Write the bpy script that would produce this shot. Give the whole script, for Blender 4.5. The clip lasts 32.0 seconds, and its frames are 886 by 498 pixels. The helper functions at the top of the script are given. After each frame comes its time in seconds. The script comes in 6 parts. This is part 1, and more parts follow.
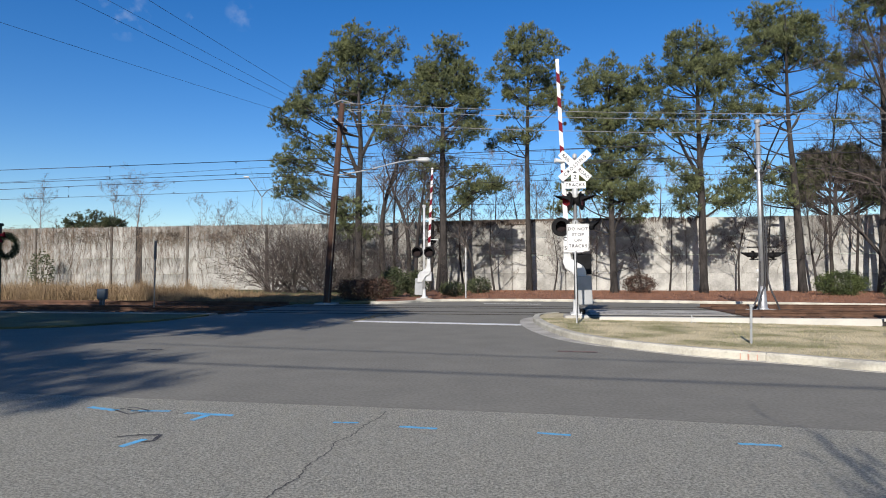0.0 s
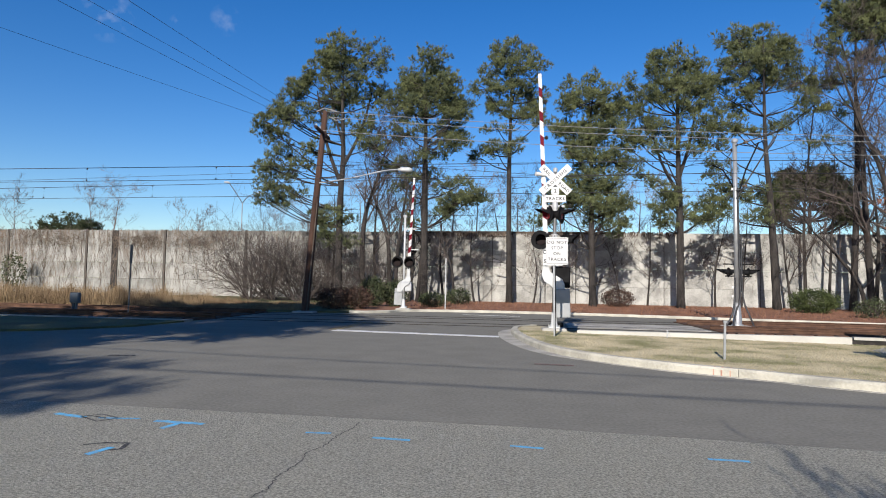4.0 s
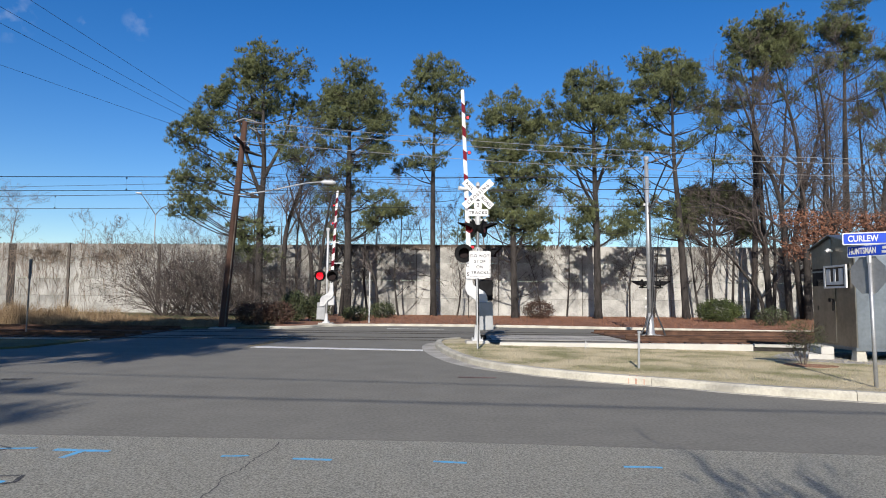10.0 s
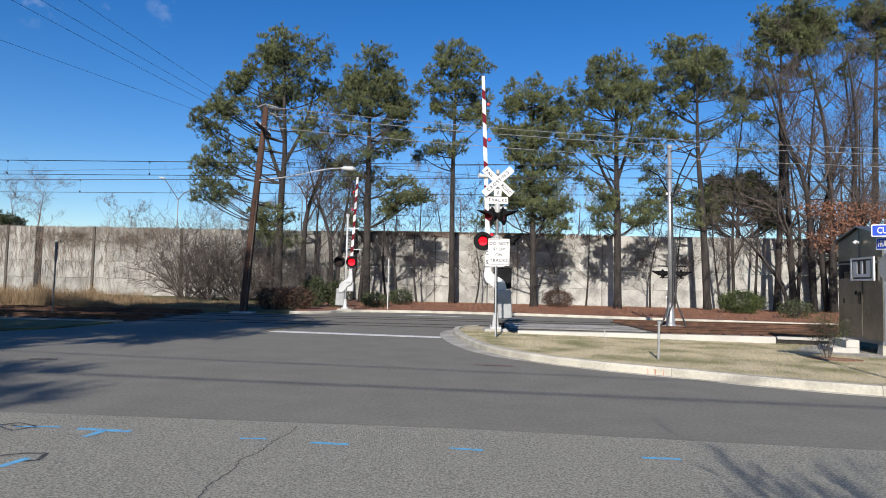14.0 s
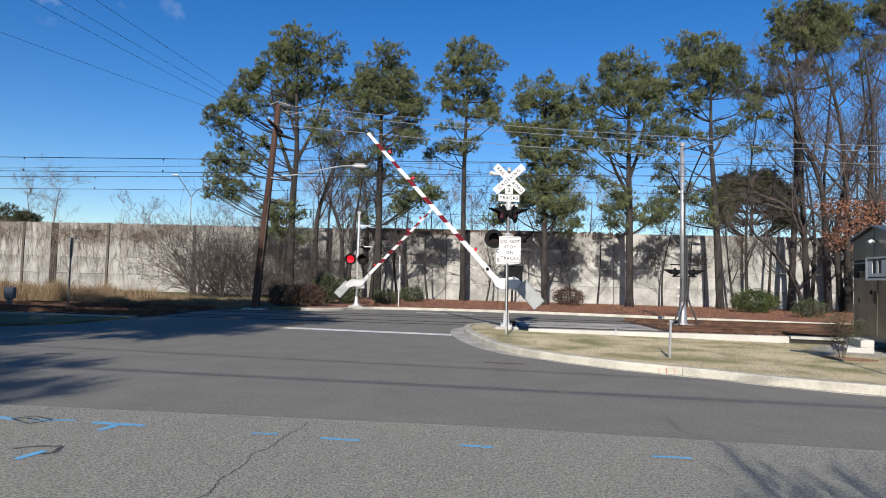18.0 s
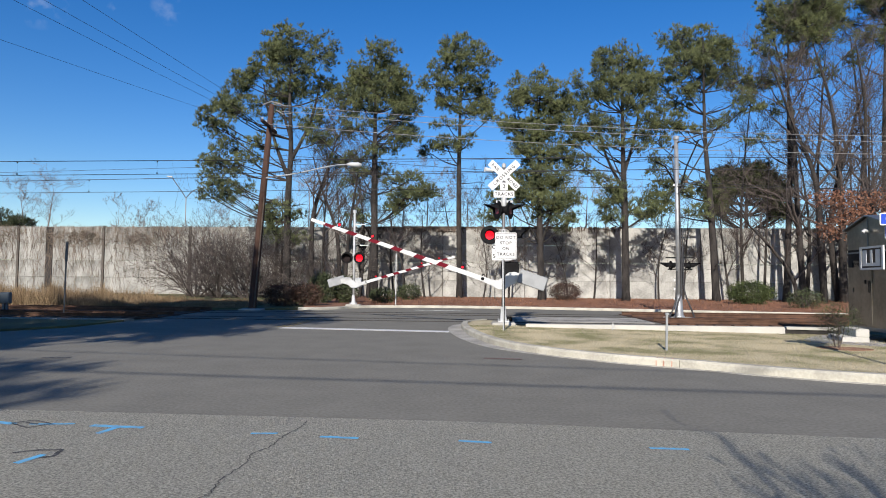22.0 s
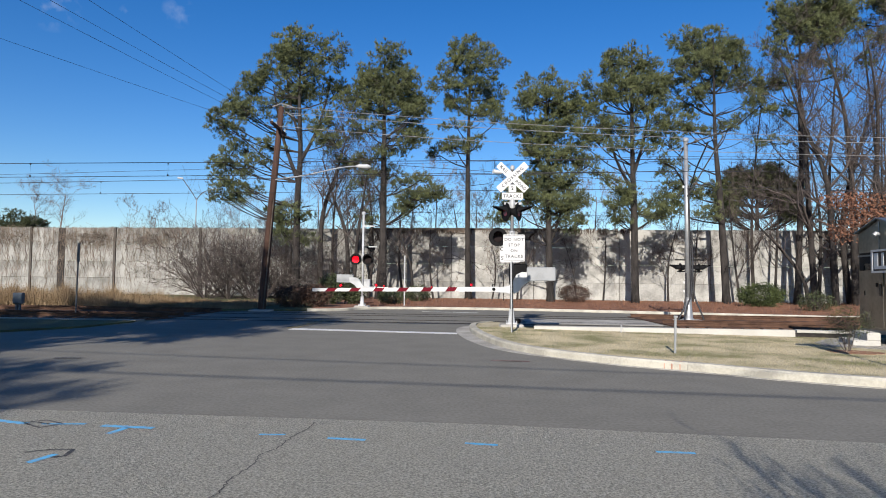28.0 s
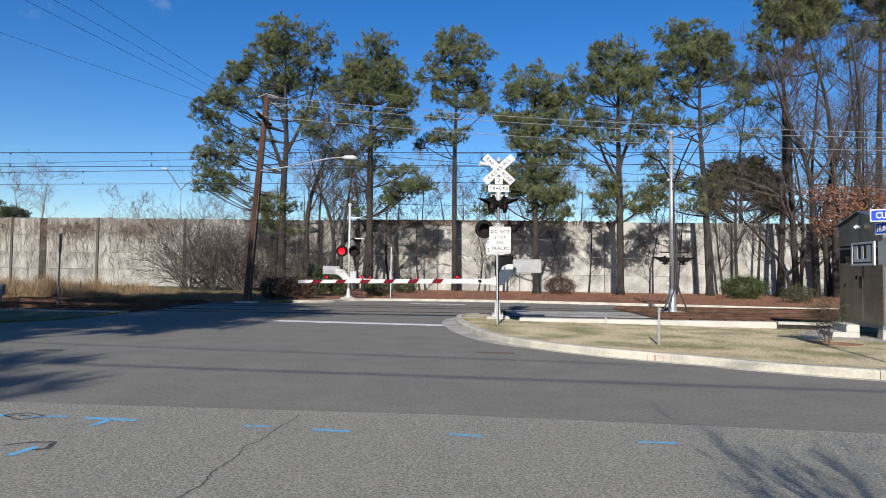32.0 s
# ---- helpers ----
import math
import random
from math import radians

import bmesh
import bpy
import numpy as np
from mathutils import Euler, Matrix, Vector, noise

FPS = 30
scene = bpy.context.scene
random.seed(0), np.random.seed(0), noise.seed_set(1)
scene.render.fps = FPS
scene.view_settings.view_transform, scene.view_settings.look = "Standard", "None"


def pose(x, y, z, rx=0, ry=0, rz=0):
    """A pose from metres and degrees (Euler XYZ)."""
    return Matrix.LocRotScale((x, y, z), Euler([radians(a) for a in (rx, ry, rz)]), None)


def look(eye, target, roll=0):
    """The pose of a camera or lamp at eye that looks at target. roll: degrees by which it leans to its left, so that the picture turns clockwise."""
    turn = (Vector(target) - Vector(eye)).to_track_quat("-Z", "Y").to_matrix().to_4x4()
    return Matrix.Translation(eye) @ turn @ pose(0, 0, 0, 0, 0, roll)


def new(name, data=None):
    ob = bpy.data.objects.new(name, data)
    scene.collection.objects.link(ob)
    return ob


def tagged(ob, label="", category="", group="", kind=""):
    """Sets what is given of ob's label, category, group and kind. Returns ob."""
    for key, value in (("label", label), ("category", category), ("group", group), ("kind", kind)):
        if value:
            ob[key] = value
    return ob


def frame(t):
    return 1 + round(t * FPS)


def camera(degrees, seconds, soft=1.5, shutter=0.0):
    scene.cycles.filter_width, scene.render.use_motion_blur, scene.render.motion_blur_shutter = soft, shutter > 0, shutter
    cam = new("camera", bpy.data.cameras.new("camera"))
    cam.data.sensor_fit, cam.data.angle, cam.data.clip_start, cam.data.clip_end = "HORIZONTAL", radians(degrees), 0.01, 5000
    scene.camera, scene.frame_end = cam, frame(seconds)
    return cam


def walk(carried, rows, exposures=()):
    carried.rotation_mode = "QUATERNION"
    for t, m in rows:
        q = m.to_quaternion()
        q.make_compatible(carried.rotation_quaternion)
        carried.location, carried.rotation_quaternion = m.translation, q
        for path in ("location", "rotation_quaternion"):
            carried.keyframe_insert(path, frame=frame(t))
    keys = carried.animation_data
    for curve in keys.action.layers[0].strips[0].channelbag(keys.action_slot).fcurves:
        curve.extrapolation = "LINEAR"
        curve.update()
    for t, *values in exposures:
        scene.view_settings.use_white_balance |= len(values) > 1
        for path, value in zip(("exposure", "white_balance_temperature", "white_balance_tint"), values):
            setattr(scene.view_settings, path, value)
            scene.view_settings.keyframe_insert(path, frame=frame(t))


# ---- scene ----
import itertools

cam = camera(70.01, 32.0, soft=1.0)
PATH = [
    (0.0, (-0.057, -0.007, 1.522), (-2.057, 19.879, 2.278), -0.11),
    (0.5, (-0.057, -0.014, 1.526), (-2.128, 19.859, 2.397), -0.61),
    (1.0, (-0.045, -0.008, 1.527), (-2.190, 19.855, 2.453), 0.61),
    (1.5, (-0.031, -0.000, 1.521), (-2.156, 19.863, 2.492), 0.97),
    (2.0, (-0.026, -0.010, 1.520), (-2.237, 19.846, 2.455), 1.30),
    (2.5, (-0.017, 0.002, 1.528), (-2.079, 19.876, 2.410), 1.66),
    (4.5, (-0.024, -0.017, 1.531), (-1.118, 19.921, 2.654), 1.15),
    (5.0, (-0.028, -0.002, 1.525), (-0.685, 19.956, 2.634), 1.71),
    (5.5, (-0.015, 0.007, 1.526), (-0.019, 19.977, 2.623), 1.79),
    (6.0, (-0.012, 0.014, 1.531), (0.440, 19.981, 2.576), 1.31),
    (6.5, (-0.013, 0.018, 1.529), (0.860, 19.977, 2.475), 0.98),
    (7.0, (-0.019, 0.019, 1.530), (1.050, 19.969, 2.456), 1.00),
    (7.5, (-0.026, 0.014, 1.530), (1.039, 19.964, 2.448), 0.98),
    (8.0, (-0.028, 0.018, 1.529), (1.035, 19.972, 2.380), 1.00),
    (8.5, (-0.026, 0.013, 1.532), (1.108, 19.962, 2.416), 1.02),
    (9.0, (-0.021, 0.000, 1.534), (1.038, 19.944, 2.606), 1.20),
    (9.5, (-0.010, 0.000, 1.548), (0.876, 19.934, 2.904), 0.92),
    (10.0, (-0.008, -0.004, 1.552), (0.971, 19.914, 3.079), 0.50),
    (10.5, (-0.003, -0.008, 1.549), (0.791, 19.914, 3.127), 0.34),
    (11.0, (0.003, -0.004, 1.549), (0.784, 19.913, 3.193), 0.33),
    (11.5, (0.001, -0.001, 1.544), (0.692, 19.926, 3.108), 0.42),
    (12.0, (-0.010, 0.014, 1.541), (0.528, 19.961, 2.894), 0.58),
    (12.5, (-0.012, 0.033, 1.541), (0.348, 19.988, 2.832), 0.56),
    (13.0, (-0.011, 0.033, 1.542), (0.267, 19.985, 2.895), 0.71),
    (13.5, (-0.012, 0.043, 1.542), (0.263, 20.004, 2.755), 1.02),
    (14.0, (-0.003, 0.037, 1.547), (0.381, 20.002, 2.671), 1.27),
    (14.5, (0.001, 0.035, 1.542), (0.343, 20.005, 2.591), 1.33),
    (16.5, (0.000, 0.020, 1.540), (0.148, 19.992, 2.592), 1.76),
    (17.0, (-0.010, 0.022, 1.542), (0.114, 19.994, 2.586), 1.92),
    (17.5, (-0.013, 0.026, 1.545), (0.033, 19.998, 2.586), 2.06),
    (18.0, (0.003, 0.021, 1.545), (0.036, 19.994, 2.585), 1.54),
    (18.5, (0.009, 0.017, 1.544), (0.078, 19.985, 2.663), 1.31),
    (19.0, (0.005, 0.006, 1.546), (0.080, 19.971, 2.719), 1.21),
    (19.5, (0.004, 0.003, 1.545), (0.048, 19.968, 2.725), 1.13),
    (20.0, (0.003, 0.005, 1.545), (0.003, 19.968, 2.750), 1.08),
    (20.5, (0.006, 0.003, 1.542), (0.008, 19.969, 2.713), 0.77),
    (21.0, (0.005, 0.006, 1.544), (0.020, 19.978, 2.609), 0.63),
    (21.5, (0.007, 0.005, 1.546), (0.066, 19.979, 2.557), 0.52),
    (22.0, (0.010, 0.002, 1.542), (0.161, 19.979, 2.496), 0.51),
    (22.5, (0.014, -0.005, 1.544), (0.249, 19.971, 2.487), 0.28),
    (23.0, (0.014, -0.007, 1.549), (0.143, 19.968, 2.536), 0.30),
    (23.5, (0.020, -0.009, 1.550), (0.127, 19.964, 2.591), 0.28),
    (24.0, (0.022, -0.010, 1.550), (0.113, 19.960, 2.640), 0.24),
    (24.5, (0.018, -0.007, 1.549), (0.120, 19.963, 2.643), 0.42),
    (25.0, (0.013, -0.002, 1.548), (0.132, 19.968, 2.638), 0.45),
    (25.5, (0.016, -0.000, 1.547), (0.034, 19.973, 2.574), 0.48),
    (27.5, (0.029, -0.027, 1.556), (0.039, 19.951, 2.488), 0.67),
    (28.0, (0.030, -0.029, 1.557), (-0.102, 19.946, 2.551), 0.66),
    (28.5, (0.031, -0.029, 1.554), (-0.185, 19.946, 2.535), 0.75),
    (29.0, (0.035, -0.027, 1.552), (-0.213, 19.948, 2.506), 0.92),
    (29.5, (0.034, -0.028, 1.555), (-0.260, 19.947, 2.505), 0.99),
    (30.0, (0.036, -0.036, 1.556), (-0.268, 19.941, 2.471), 1.11),
    (30.5, (0.042, -0.034, 1.557), (-0.211, 19.944, 2.475), 1.19),
    (31.0, (0.037, -0.040, 1.557), (-0.123, 19.942, 2.403), 1.33),
    (31.5, (0.046, -0.034, 1.560), (0.047, 19.951, 2.325), 0.96),
    (32.0, (0.047, -0.039, 1.559), (0.335, 19.945, 2.301), 0.76),
]
walk(cam, [(t, look(eye, target, roll)) for t, eye, target, roll in PATH])

# ---- light ----
SUN_EL, SUN_AZ = radians(27.0), math.atan2(-0.21, -1.0)   # direction towards the sun in plan
sun_dir = Vector((math.cos(SUN_EL) * math.sin(SUN_AZ), math.cos(SUN_EL) * math.cos(SUN_AZ), math.sin(SUN_EL)))
sun = new("sun", bpy.data.lights.new("sun", "SUN"))
sun.data.energy, sun.data.angle, sun.data.color = 5.0, radians(0.55), (1.0, 0.93, 0.855)
sun.matrix_basis = look(sun_dir * 100, (0, 0, 0))
world = bpy.data.worlds.new("sky")
scene.world = world
world.use_nodes = True
wn = world.node_tree.nodes
sky = wn.new("ShaderNodeTexSky")
sky.sky_type, sky.sun_disc = "NISHITA", False
sky.sun_elevation, sky.sun_rotation = SUN_EL, SUN_AZ
sky.air_density, sky.dust_density, sky.ozone_density = 1.0, 0.2, 3.4
tone = wn.new("ShaderNodeHueSaturation")
tone.inputs["Hue"].default_value, tone.inputs["Saturation"].default_value = 0.511, 1.35
world.node_tree.links.new(sky.outputs[0], tone.inputs["Color"])
wl = world.node_tree.links
coords, puff = wn.new("ShaderNodeTexCoord"), wn.new("ShaderNodeTexNoise")
puff.inputs["Scale"].default_value, puff.inputs["Detail"].default_value = 34.0, 6.0
wl.new(coords.outputs["Generated"], puff.inputs["Vector"])
tint = tone.outputs[0]
# small white clouds high in the sky
for way, near, far in (((-0.508, 0.787, 0.35), 0.99995, 0.9992), ((-0.374, 0.852, 0.366), 0.99998, 0.9996), ((-0.431, 0.831, 0.3517), 0.99999, 0.9999)):
    dot, reach, times, mix = wn.new("ShaderNodeVectorMath"), wn.new("ShaderNodeMapRange"), wn.new("ShaderNodeMath"), wn.new("ShaderNodeMixRGB")
    dot.operation, times.operation = "DOT_PRODUCT", "MULTIPLY"
    wl.new(coords.outputs["Generated"], dot.inputs[0])
    dot.inputs[1].default_value = way
    reach.inputs["From Min"].default_value, reach.inputs["From Max"].default_value = far, near
    wl.new(dot.outputs["Value"], reach.inputs["Value"])
    thin = wn.new("ShaderNodeMapRange")
    thin.inputs["From Min"].default_value, thin.inputs["From Max"].default_value, thin.inputs["To Max"].default_value = 0.48, 0.85, 0.4
    wl.new(puff.outputs[0], thin.inputs["Value"])
    wl.new(reach.outputs[0], times.inputs[0])
    wl.new(thin.outputs[0], times.inputs[1])
    wl.new(times.outputs[0], mix.inputs[0])
    wl.new(tint, mix.inputs[1])
    mix.inputs[2].default_value = (7.0, 7.2, 7.6, 1)
    tint = mix.outputs[0]
wl.new(tint, wn["Background"].inputs[0])
wn["Background"].inputs[1].default_value = 0.088
scene.view_settings.exposure = 0.56

# ---- materials ----
def mat(name, color, rough=0.8, metal=0.0, var=0.25, scale=6.0, fine=60.0, bump=0.0, color2=None, per_object=0.0, per_island=0.0,
        stretch=(1, 1, 1), emit=0.0, spec=0.3, contrast=(0.35, 0.68)):
    """A surface with blotches at one scale, grain at another, and relief."""
    m = bpy.data.materials.new(name)
    m.use_nodes = True
    n, l = m.node_tree.nodes, m.node_tree.links
    b = n["Principled BSDF"]
    b.inputs["Roughness"].default_value, b.inputs["Metallic"].default_value = rough, metal
    b.inputs["Specular IOR Level"].default_value = spec
    geo, tc = n.new("ShaderNodeNewGeometry"), n.new("ShaderNodeTexCoord")
    mp = n.new("ShaderNodeMapping")
    mp.inputs["Scale"].default_value = stretch
    l.new(tc.outputs["Object"], mp.inputs[0])
    big, small = n.new("ShaderNodeTexNoise"), n.new("ShaderNodeTexNoise")
    for t, s, d in ((big, scale, 5.0), (small, fine, 3.0)):
        l.new(mp.outputs[0], t.inputs["Vector"])
        t.inputs["Scale"].default_value, t.inputs["Detail"].default_value = s, d
    add = n.new("ShaderNodeMath")
    add.operation = "MULTIPLY_ADD"
    l.new(small.outputs[0], add.inputs[0])
    add.inputs[1].default_value = 0.45
    l.new(big.outputs[0], add.inputs[2])
    last = add.outputs[0]
    extra = [("ShaderNodeObjectInfo", "Random", per_object), ("", "Random Per Island", per_island)]
    for kind, out, w in extra:
        if w:
            src = n.new(kind) if kind else geo
            a = n.new("ShaderNodeMath")
            a.operation = "MULTIPLY_ADD"
            l.new(src.outputs[out], a.inputs[0])
            a.inputs[1].default_value = w
            l.new(last, a.inputs[2])
            last = a.outputs[0]
    ramp = n.new("ShaderNodeValToRGB")
    l.new(last, ramp.inputs[0])
    c2 = color2 or tuple(c * (1 - var) for c in color)
    c1 = color if color2 else tuple(min(1, c * (1 + var)) for c in color)
    shift = 0.22 + 0.5 * (per_object + per_island)
    ramp.color_ramp.elements[0].position, ramp.color_ramp.elements[1].position = contrast[0] + shift, min(1.0, contrast[1] + shift)
    ramp.color_ramp.elements[0].color, ramp.color_ramp.elements[1].color = (*c2, 1), (*c1, 1)
    l.new(ramp.outputs[0], b.inputs["Base Color"])
    if bump:
        bp = n.new("ShaderNodeBump")
        bp.inputs["Strength"].default_value, bp.inputs["Distance"].default_value = min(1, bump), 0.02
        l.new(small.outputs[0], bp.inputs["Height"])
        l.new(bp.outputs[0], b.inputs["Normal"])
    if emit:
        b.inputs["Emission Color"].default_value, b.inputs["Emission Strength"].default_value = (*color, 1), emit
    return m


ASPHALT = mat("new asphalt", (0.158, 0.151, 0.128), 0.9, scale=22, fine=1.3, var=0.16, bump=0.0, spec=0.25)
OLD_ASPHALT = mat("old asphalt", (0.269, 0.259, 0.217), 0.92, scale=48.0, fine=130, var=0.45, bump=0.9, spec=0.2)
CONCRETE = mat("concrete", (0.312, 0.298, 0.264), 0.9, scale=1.3, fine=30, var=0.25, bump=0.3)
KERB_CONCRETE = mat("kerb concrete", (0.38, 0.359, 0.298), 0.9, scale=1.6, fine=25, var=0.2, bump=0.3, per_object=0.1)
WHITE_CONCRETE = mat("pale concrete", (0.407, 0.393, 0.353), 0.9, scale=1.0, fine=25, var=0.1, bump=0.2)
WALL_CONCRETE = mat("wall concrete", (0.247, 0.242, 0.221), 0.95, scale=0.9, fine=9, var=0.3, bump=0.6, per_object=0.14)
WALL_PALE = mat("paler wall concrete", (0.304, 0.3, 0.277), 0.95, scale=0.9, fine=9, var=0.3, bump=0.6, per_object=0.1)
POST_CONCRETE = mat("post concrete", (0.085, 0.075, 0.065), 0.95, scale=0.6, fine=8, var=0.35, bump=0.3, stretch=(1, 1, 0.3))
DARK_STAIN = mat("mossy cap", (0.09, 0.07, 0.055), 0.95, scale=2, fine=12, var=0.4, bump=0.5)
GROUND = mat("winter ground", (0.136, 0.116, 0.0611), 0.95, scale=0.15, fine=5, color2=(0.0679, 0.0679, 0.0339), bump=0.5)
GRASS = mat("dry grass", (0.435, 0.374, 0.248), 0.95, scale=0.9, fine=22, color2=(0.204, 0.181, 0.094), bump=0.9, contrast=(0.33, 0.58))
BLADES = mat("dry blades", (0.374, 0.322, 0.213), 0.9, scale=0.9, fine=22, color2=(0.118, 0.13, 0.05), per_island=0.1, contrast=(0.36, 0.6))
LAWN = mat("winter lawn", (0.109, 0.116, 0.0475), 0.95, scale=0.6, fine=20, color2=(0.0679, 0.0611, 0.0305), bump=0.8)
MULCH = mat("pine straw", (0.248, 0.124, 0.0766), 0.95, scale=1.0, fine=14, color2=(0.144, 0.0696, 0.0409), bump=0.9)
BALLAST = mat("rusty ballast", (0.116, 0.0597, 0.0353), 0.95, scale=1.5, fine=18, color2=(0.0509, 0.0291, 0.0204), bump=1.0)
RUST = mat("rusty rail", (0.0879, 0.0475, 0.0305), 0.8, 0.2, scale=2, fine=25, var=0.4, bump=0.3)
SLEEPER = mat("sleeper wood", (0.0879, 0.0509, 0.0339), 0.95, scale=3, fine=25, var=0.4, bump=0.4, per_island=0.2)
WHITE = mat("white paint", (0.531, 0.531, 0.52), 0.55, var=0.06, scale=3, fine=30)
YELLOW = mat("worn yellow paint", (0.285, 0.204, 0.0679), 0.8, scale=3, fine=30, color2=(0.116, 0.102, 0.0679), contrast=(0.4, 0.62))
BLUE_PAINT = mat("blue spray paint", (0.109, 0.38, 0.625), 0.8, scale=9, fine=60, color2=(0.204, 0.285, 0.353), contrast=(0.2, 0.55))
BLACK_PAINT = mat("black spray paint", (0.163, 0.159, 0.156), 0.85, scale=9, fine=60, color2=(0.0339, 0.0339, 0.0339), contrast=(0.4, 0.72))
RED_PAINT = mat("red spray paint", (0.40, 0.22, 0.165), 0.8, scale=8, fine=60, var=0.25)
CRACK = mat("crack", (0.0814, 0.0787, 0.0746), 0.95, scale=8, fine=60, var=0.3)
SIGN_WHITE = mat("sign sheeting", (0.563, 0.563, 0.554), 0.4, var=0.03, scale=2, fine=20)
SIGN_BLACK = mat("sign black", (0.015, 0.015, 0.016), 0.5, var=0.1)
SIGN_BLUE = mat("sign blue", (0.0146, 0.0585, 0.453), 0.4, var=0.08, scale=3, fine=20)
SIGN_RED = mat("reflective red", (0.106, 0.00292, 0.0103), 0.6, var=0.12, scale=6, fine=30, spec=0.1)
BLACK_METAL = mat("black enamel", (0.009, 0.009, 0.0095), 0.6, 0.0, var=0.3, scale=5, fine=30, spec=0.06)
LENS_DARK = mat("unlit red lens", (0.006, 0.0015, 0.0015), 0.6, var=0.2, scale=10, fine=60, spec=0.15)
LENS_LIT = mat("lit red lens", (1.0, 0.006, 0.02), 0.3, var=0.3, scale=30, fine=90, emit=0.85)
LENS_SIDE = mat("side red lens", (0.15, 0.01, 0.012), 0.3, var=0.25, scale=10, fine=60, spec=0.6)
GALV = mat("galvanised steel", (0.344, 0.351, 0.354), 0.42, 0.55, var=0.15, scale=4, fine=40)
PALE_METAL = mat("pale grey enamel", (0.438, 0.445, 0.445), 0.45, 0.1, var=0.08, scale=3, fine=30)
MAST_GREY = mat("mast grey", (0.12, 0.123, 0.126), 0.5, 0.3, var=0.15, scale=3, fine=30)
GREY_METAL = mat("grey enamel", (0.365, 0.372, 0.372), 0.5, 0.2, var=0.12, scale=3, fine=30)
# Hut metals: reflections are in the tint, brown for gables, sky blue for sides.
BROWN_ALU = mat("brown tinted aluminium", (0.239, 0.217, 0.184), 0.32, 0.9, var=0.22, scale=1.3, fine=9, bump=0.12)
SKY_ALU = mat("sky tinted sheet metal", (0.219, 0.241, 0.259), 0.38, 0.8, var=0.18, scale=1.0, fine=12, bump=0.08)
WIRE = mat("dark cable", (0.03, 0.03, 0.033), 0.6, 0.2, var=0.2)
PALE_WIRE = mat("pale cable", (0.249, 0.241, 0.234), 0.5, 0.3, var=0.2)
BARK = mat("pine bark", (0.0312, 0.0271, 0.0244), 0.95, var=0.5, scale=3, fine=14, bump=0.8, stretch=(1, 1, 0.35))
GREY_BARK = mat("grey bark", (0.0305, 0.0264, 0.0238), 0.95, var=0.4, scale=3, fine=14, bump=0.5, stretch=(1, 1, 0.35))
TWIGS = mat("bare twigs", (0.0766, 0.0626, 0.0557), 0.95, var=0.35, scale=1.5, fine=14)
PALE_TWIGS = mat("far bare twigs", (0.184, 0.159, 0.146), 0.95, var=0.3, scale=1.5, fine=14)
VINE = mat("dead vines", (0.156, 0.122, 0.0948), 0.95, var=0.35, scale=1.5, fine=14)
NEEDLES = mat("pine needles", (0.155, 0.17, 0.0696), 0.75, color2=(0.0435, 0.0566, 0.0287), scale=1.5, fine=5.0, per_island=0.06)
DARK_LEAF = mat("evergreen leaves", (0.0611, 0.0713, 0.0305), 0.75, color2=(0.0305, 0.0407, 0.017), scale=0.8, fine=8, per_island=0.35)
BUSH_LEAF = mat("bush leaves", (0.0645, 0.0814, 0.0238), 0.75, color2=(0.0204, 0.0305, 0.00948), scale=1.0, fine=8, per_island=0.35)
BROWN_LEAF = mat("dead oak leaves", (0.217, 0.105, 0.0645), 0.85, color2=(0.0879, 0.0441, 0.0285), scale=1.0, fine=8, per_island=0.35)
RED_LEAF = mat("reddish bush leaves", (0.0814, 0.0441, 0.0305), 0.8, color2=(0.0339, 0.0238, 0.017), scale=1.0, fine=8, per_island=0.35)
REED = mat("dry tall grass", (0.248, 0.178, 0.103), 0.95, color2=(0.135, 0.0887, 0.0485), scale=0.5, fine=6, per_island=0.3)
GRAVEL = mat("grey gravel", (0.271, 0.264, 0.258), 0.95, scale=9, fine=40, var=0.5, bump=1.0)
FAINT_RED = mat("faint red spray", (0.16, 0.105, 0.095), 0.9, scale=8, fine=60, var=0.3)
STRIP_DARK = mat("dark parts and shade", (0.03, 0.027, 0.025), 0.95, scale=1.5, fine=9, var=0.4)
SIGN_BACK = mat("bare sign back", (0.263, 0.267, 0.267), 0.5, 0.6, var=0.15, scale=2, fine=20)
BOX_GREY = mat("blue grey enamel", (0.0948, 0.117, 0.139), 0.5, 0.1, var=0.15, scale=3, fine=30)
POLE_WOOD = mat("creosoted wood", (0.0543, 0.0291, 0.0204), 0.9, var=0.35, scale=3, fine=30, bump=0.4, stretch=(1, 1, 0.1))
COUNTER_GREY = mat("counterweight grey", (0.241, 0.249, 0.252), 0.55, 0.1, var=0.12, scale=3, fine=30)
POST_GREEN = mat("dark post paint", (0.02, 0.035, 0.03), 0.6, var=0.3, scale=3, fine=30)


# ---- mesh tools ----
def link(name, bm, material, parent=None, label="", smooth=False):
    me = bpy.data.meshes.new(name)
    bm.to_mesh(me)
    bm.free()
    for m in (material if isinstance(material, (list, tuple)) else [material]):
        me.materials.append(m)
    if smooth:
        for p in me.polygons:
            p.use_smooth = True
    ob = new(name, me)
    if parent:
        ob.parent = parent
    if label:
        ob["label"] = label
    return ob


def part(name, bm, material, parent, label="", smooth=False):
    return link(name, bm, material, parent, label, smooth)


def thing(name, m, label, category, group="", kind=""):
    ob = new(name)
    ob.empty_display_size = 0.2
    ob.matrix_basis = m
    return tagged(ob, label, category, group, kind)


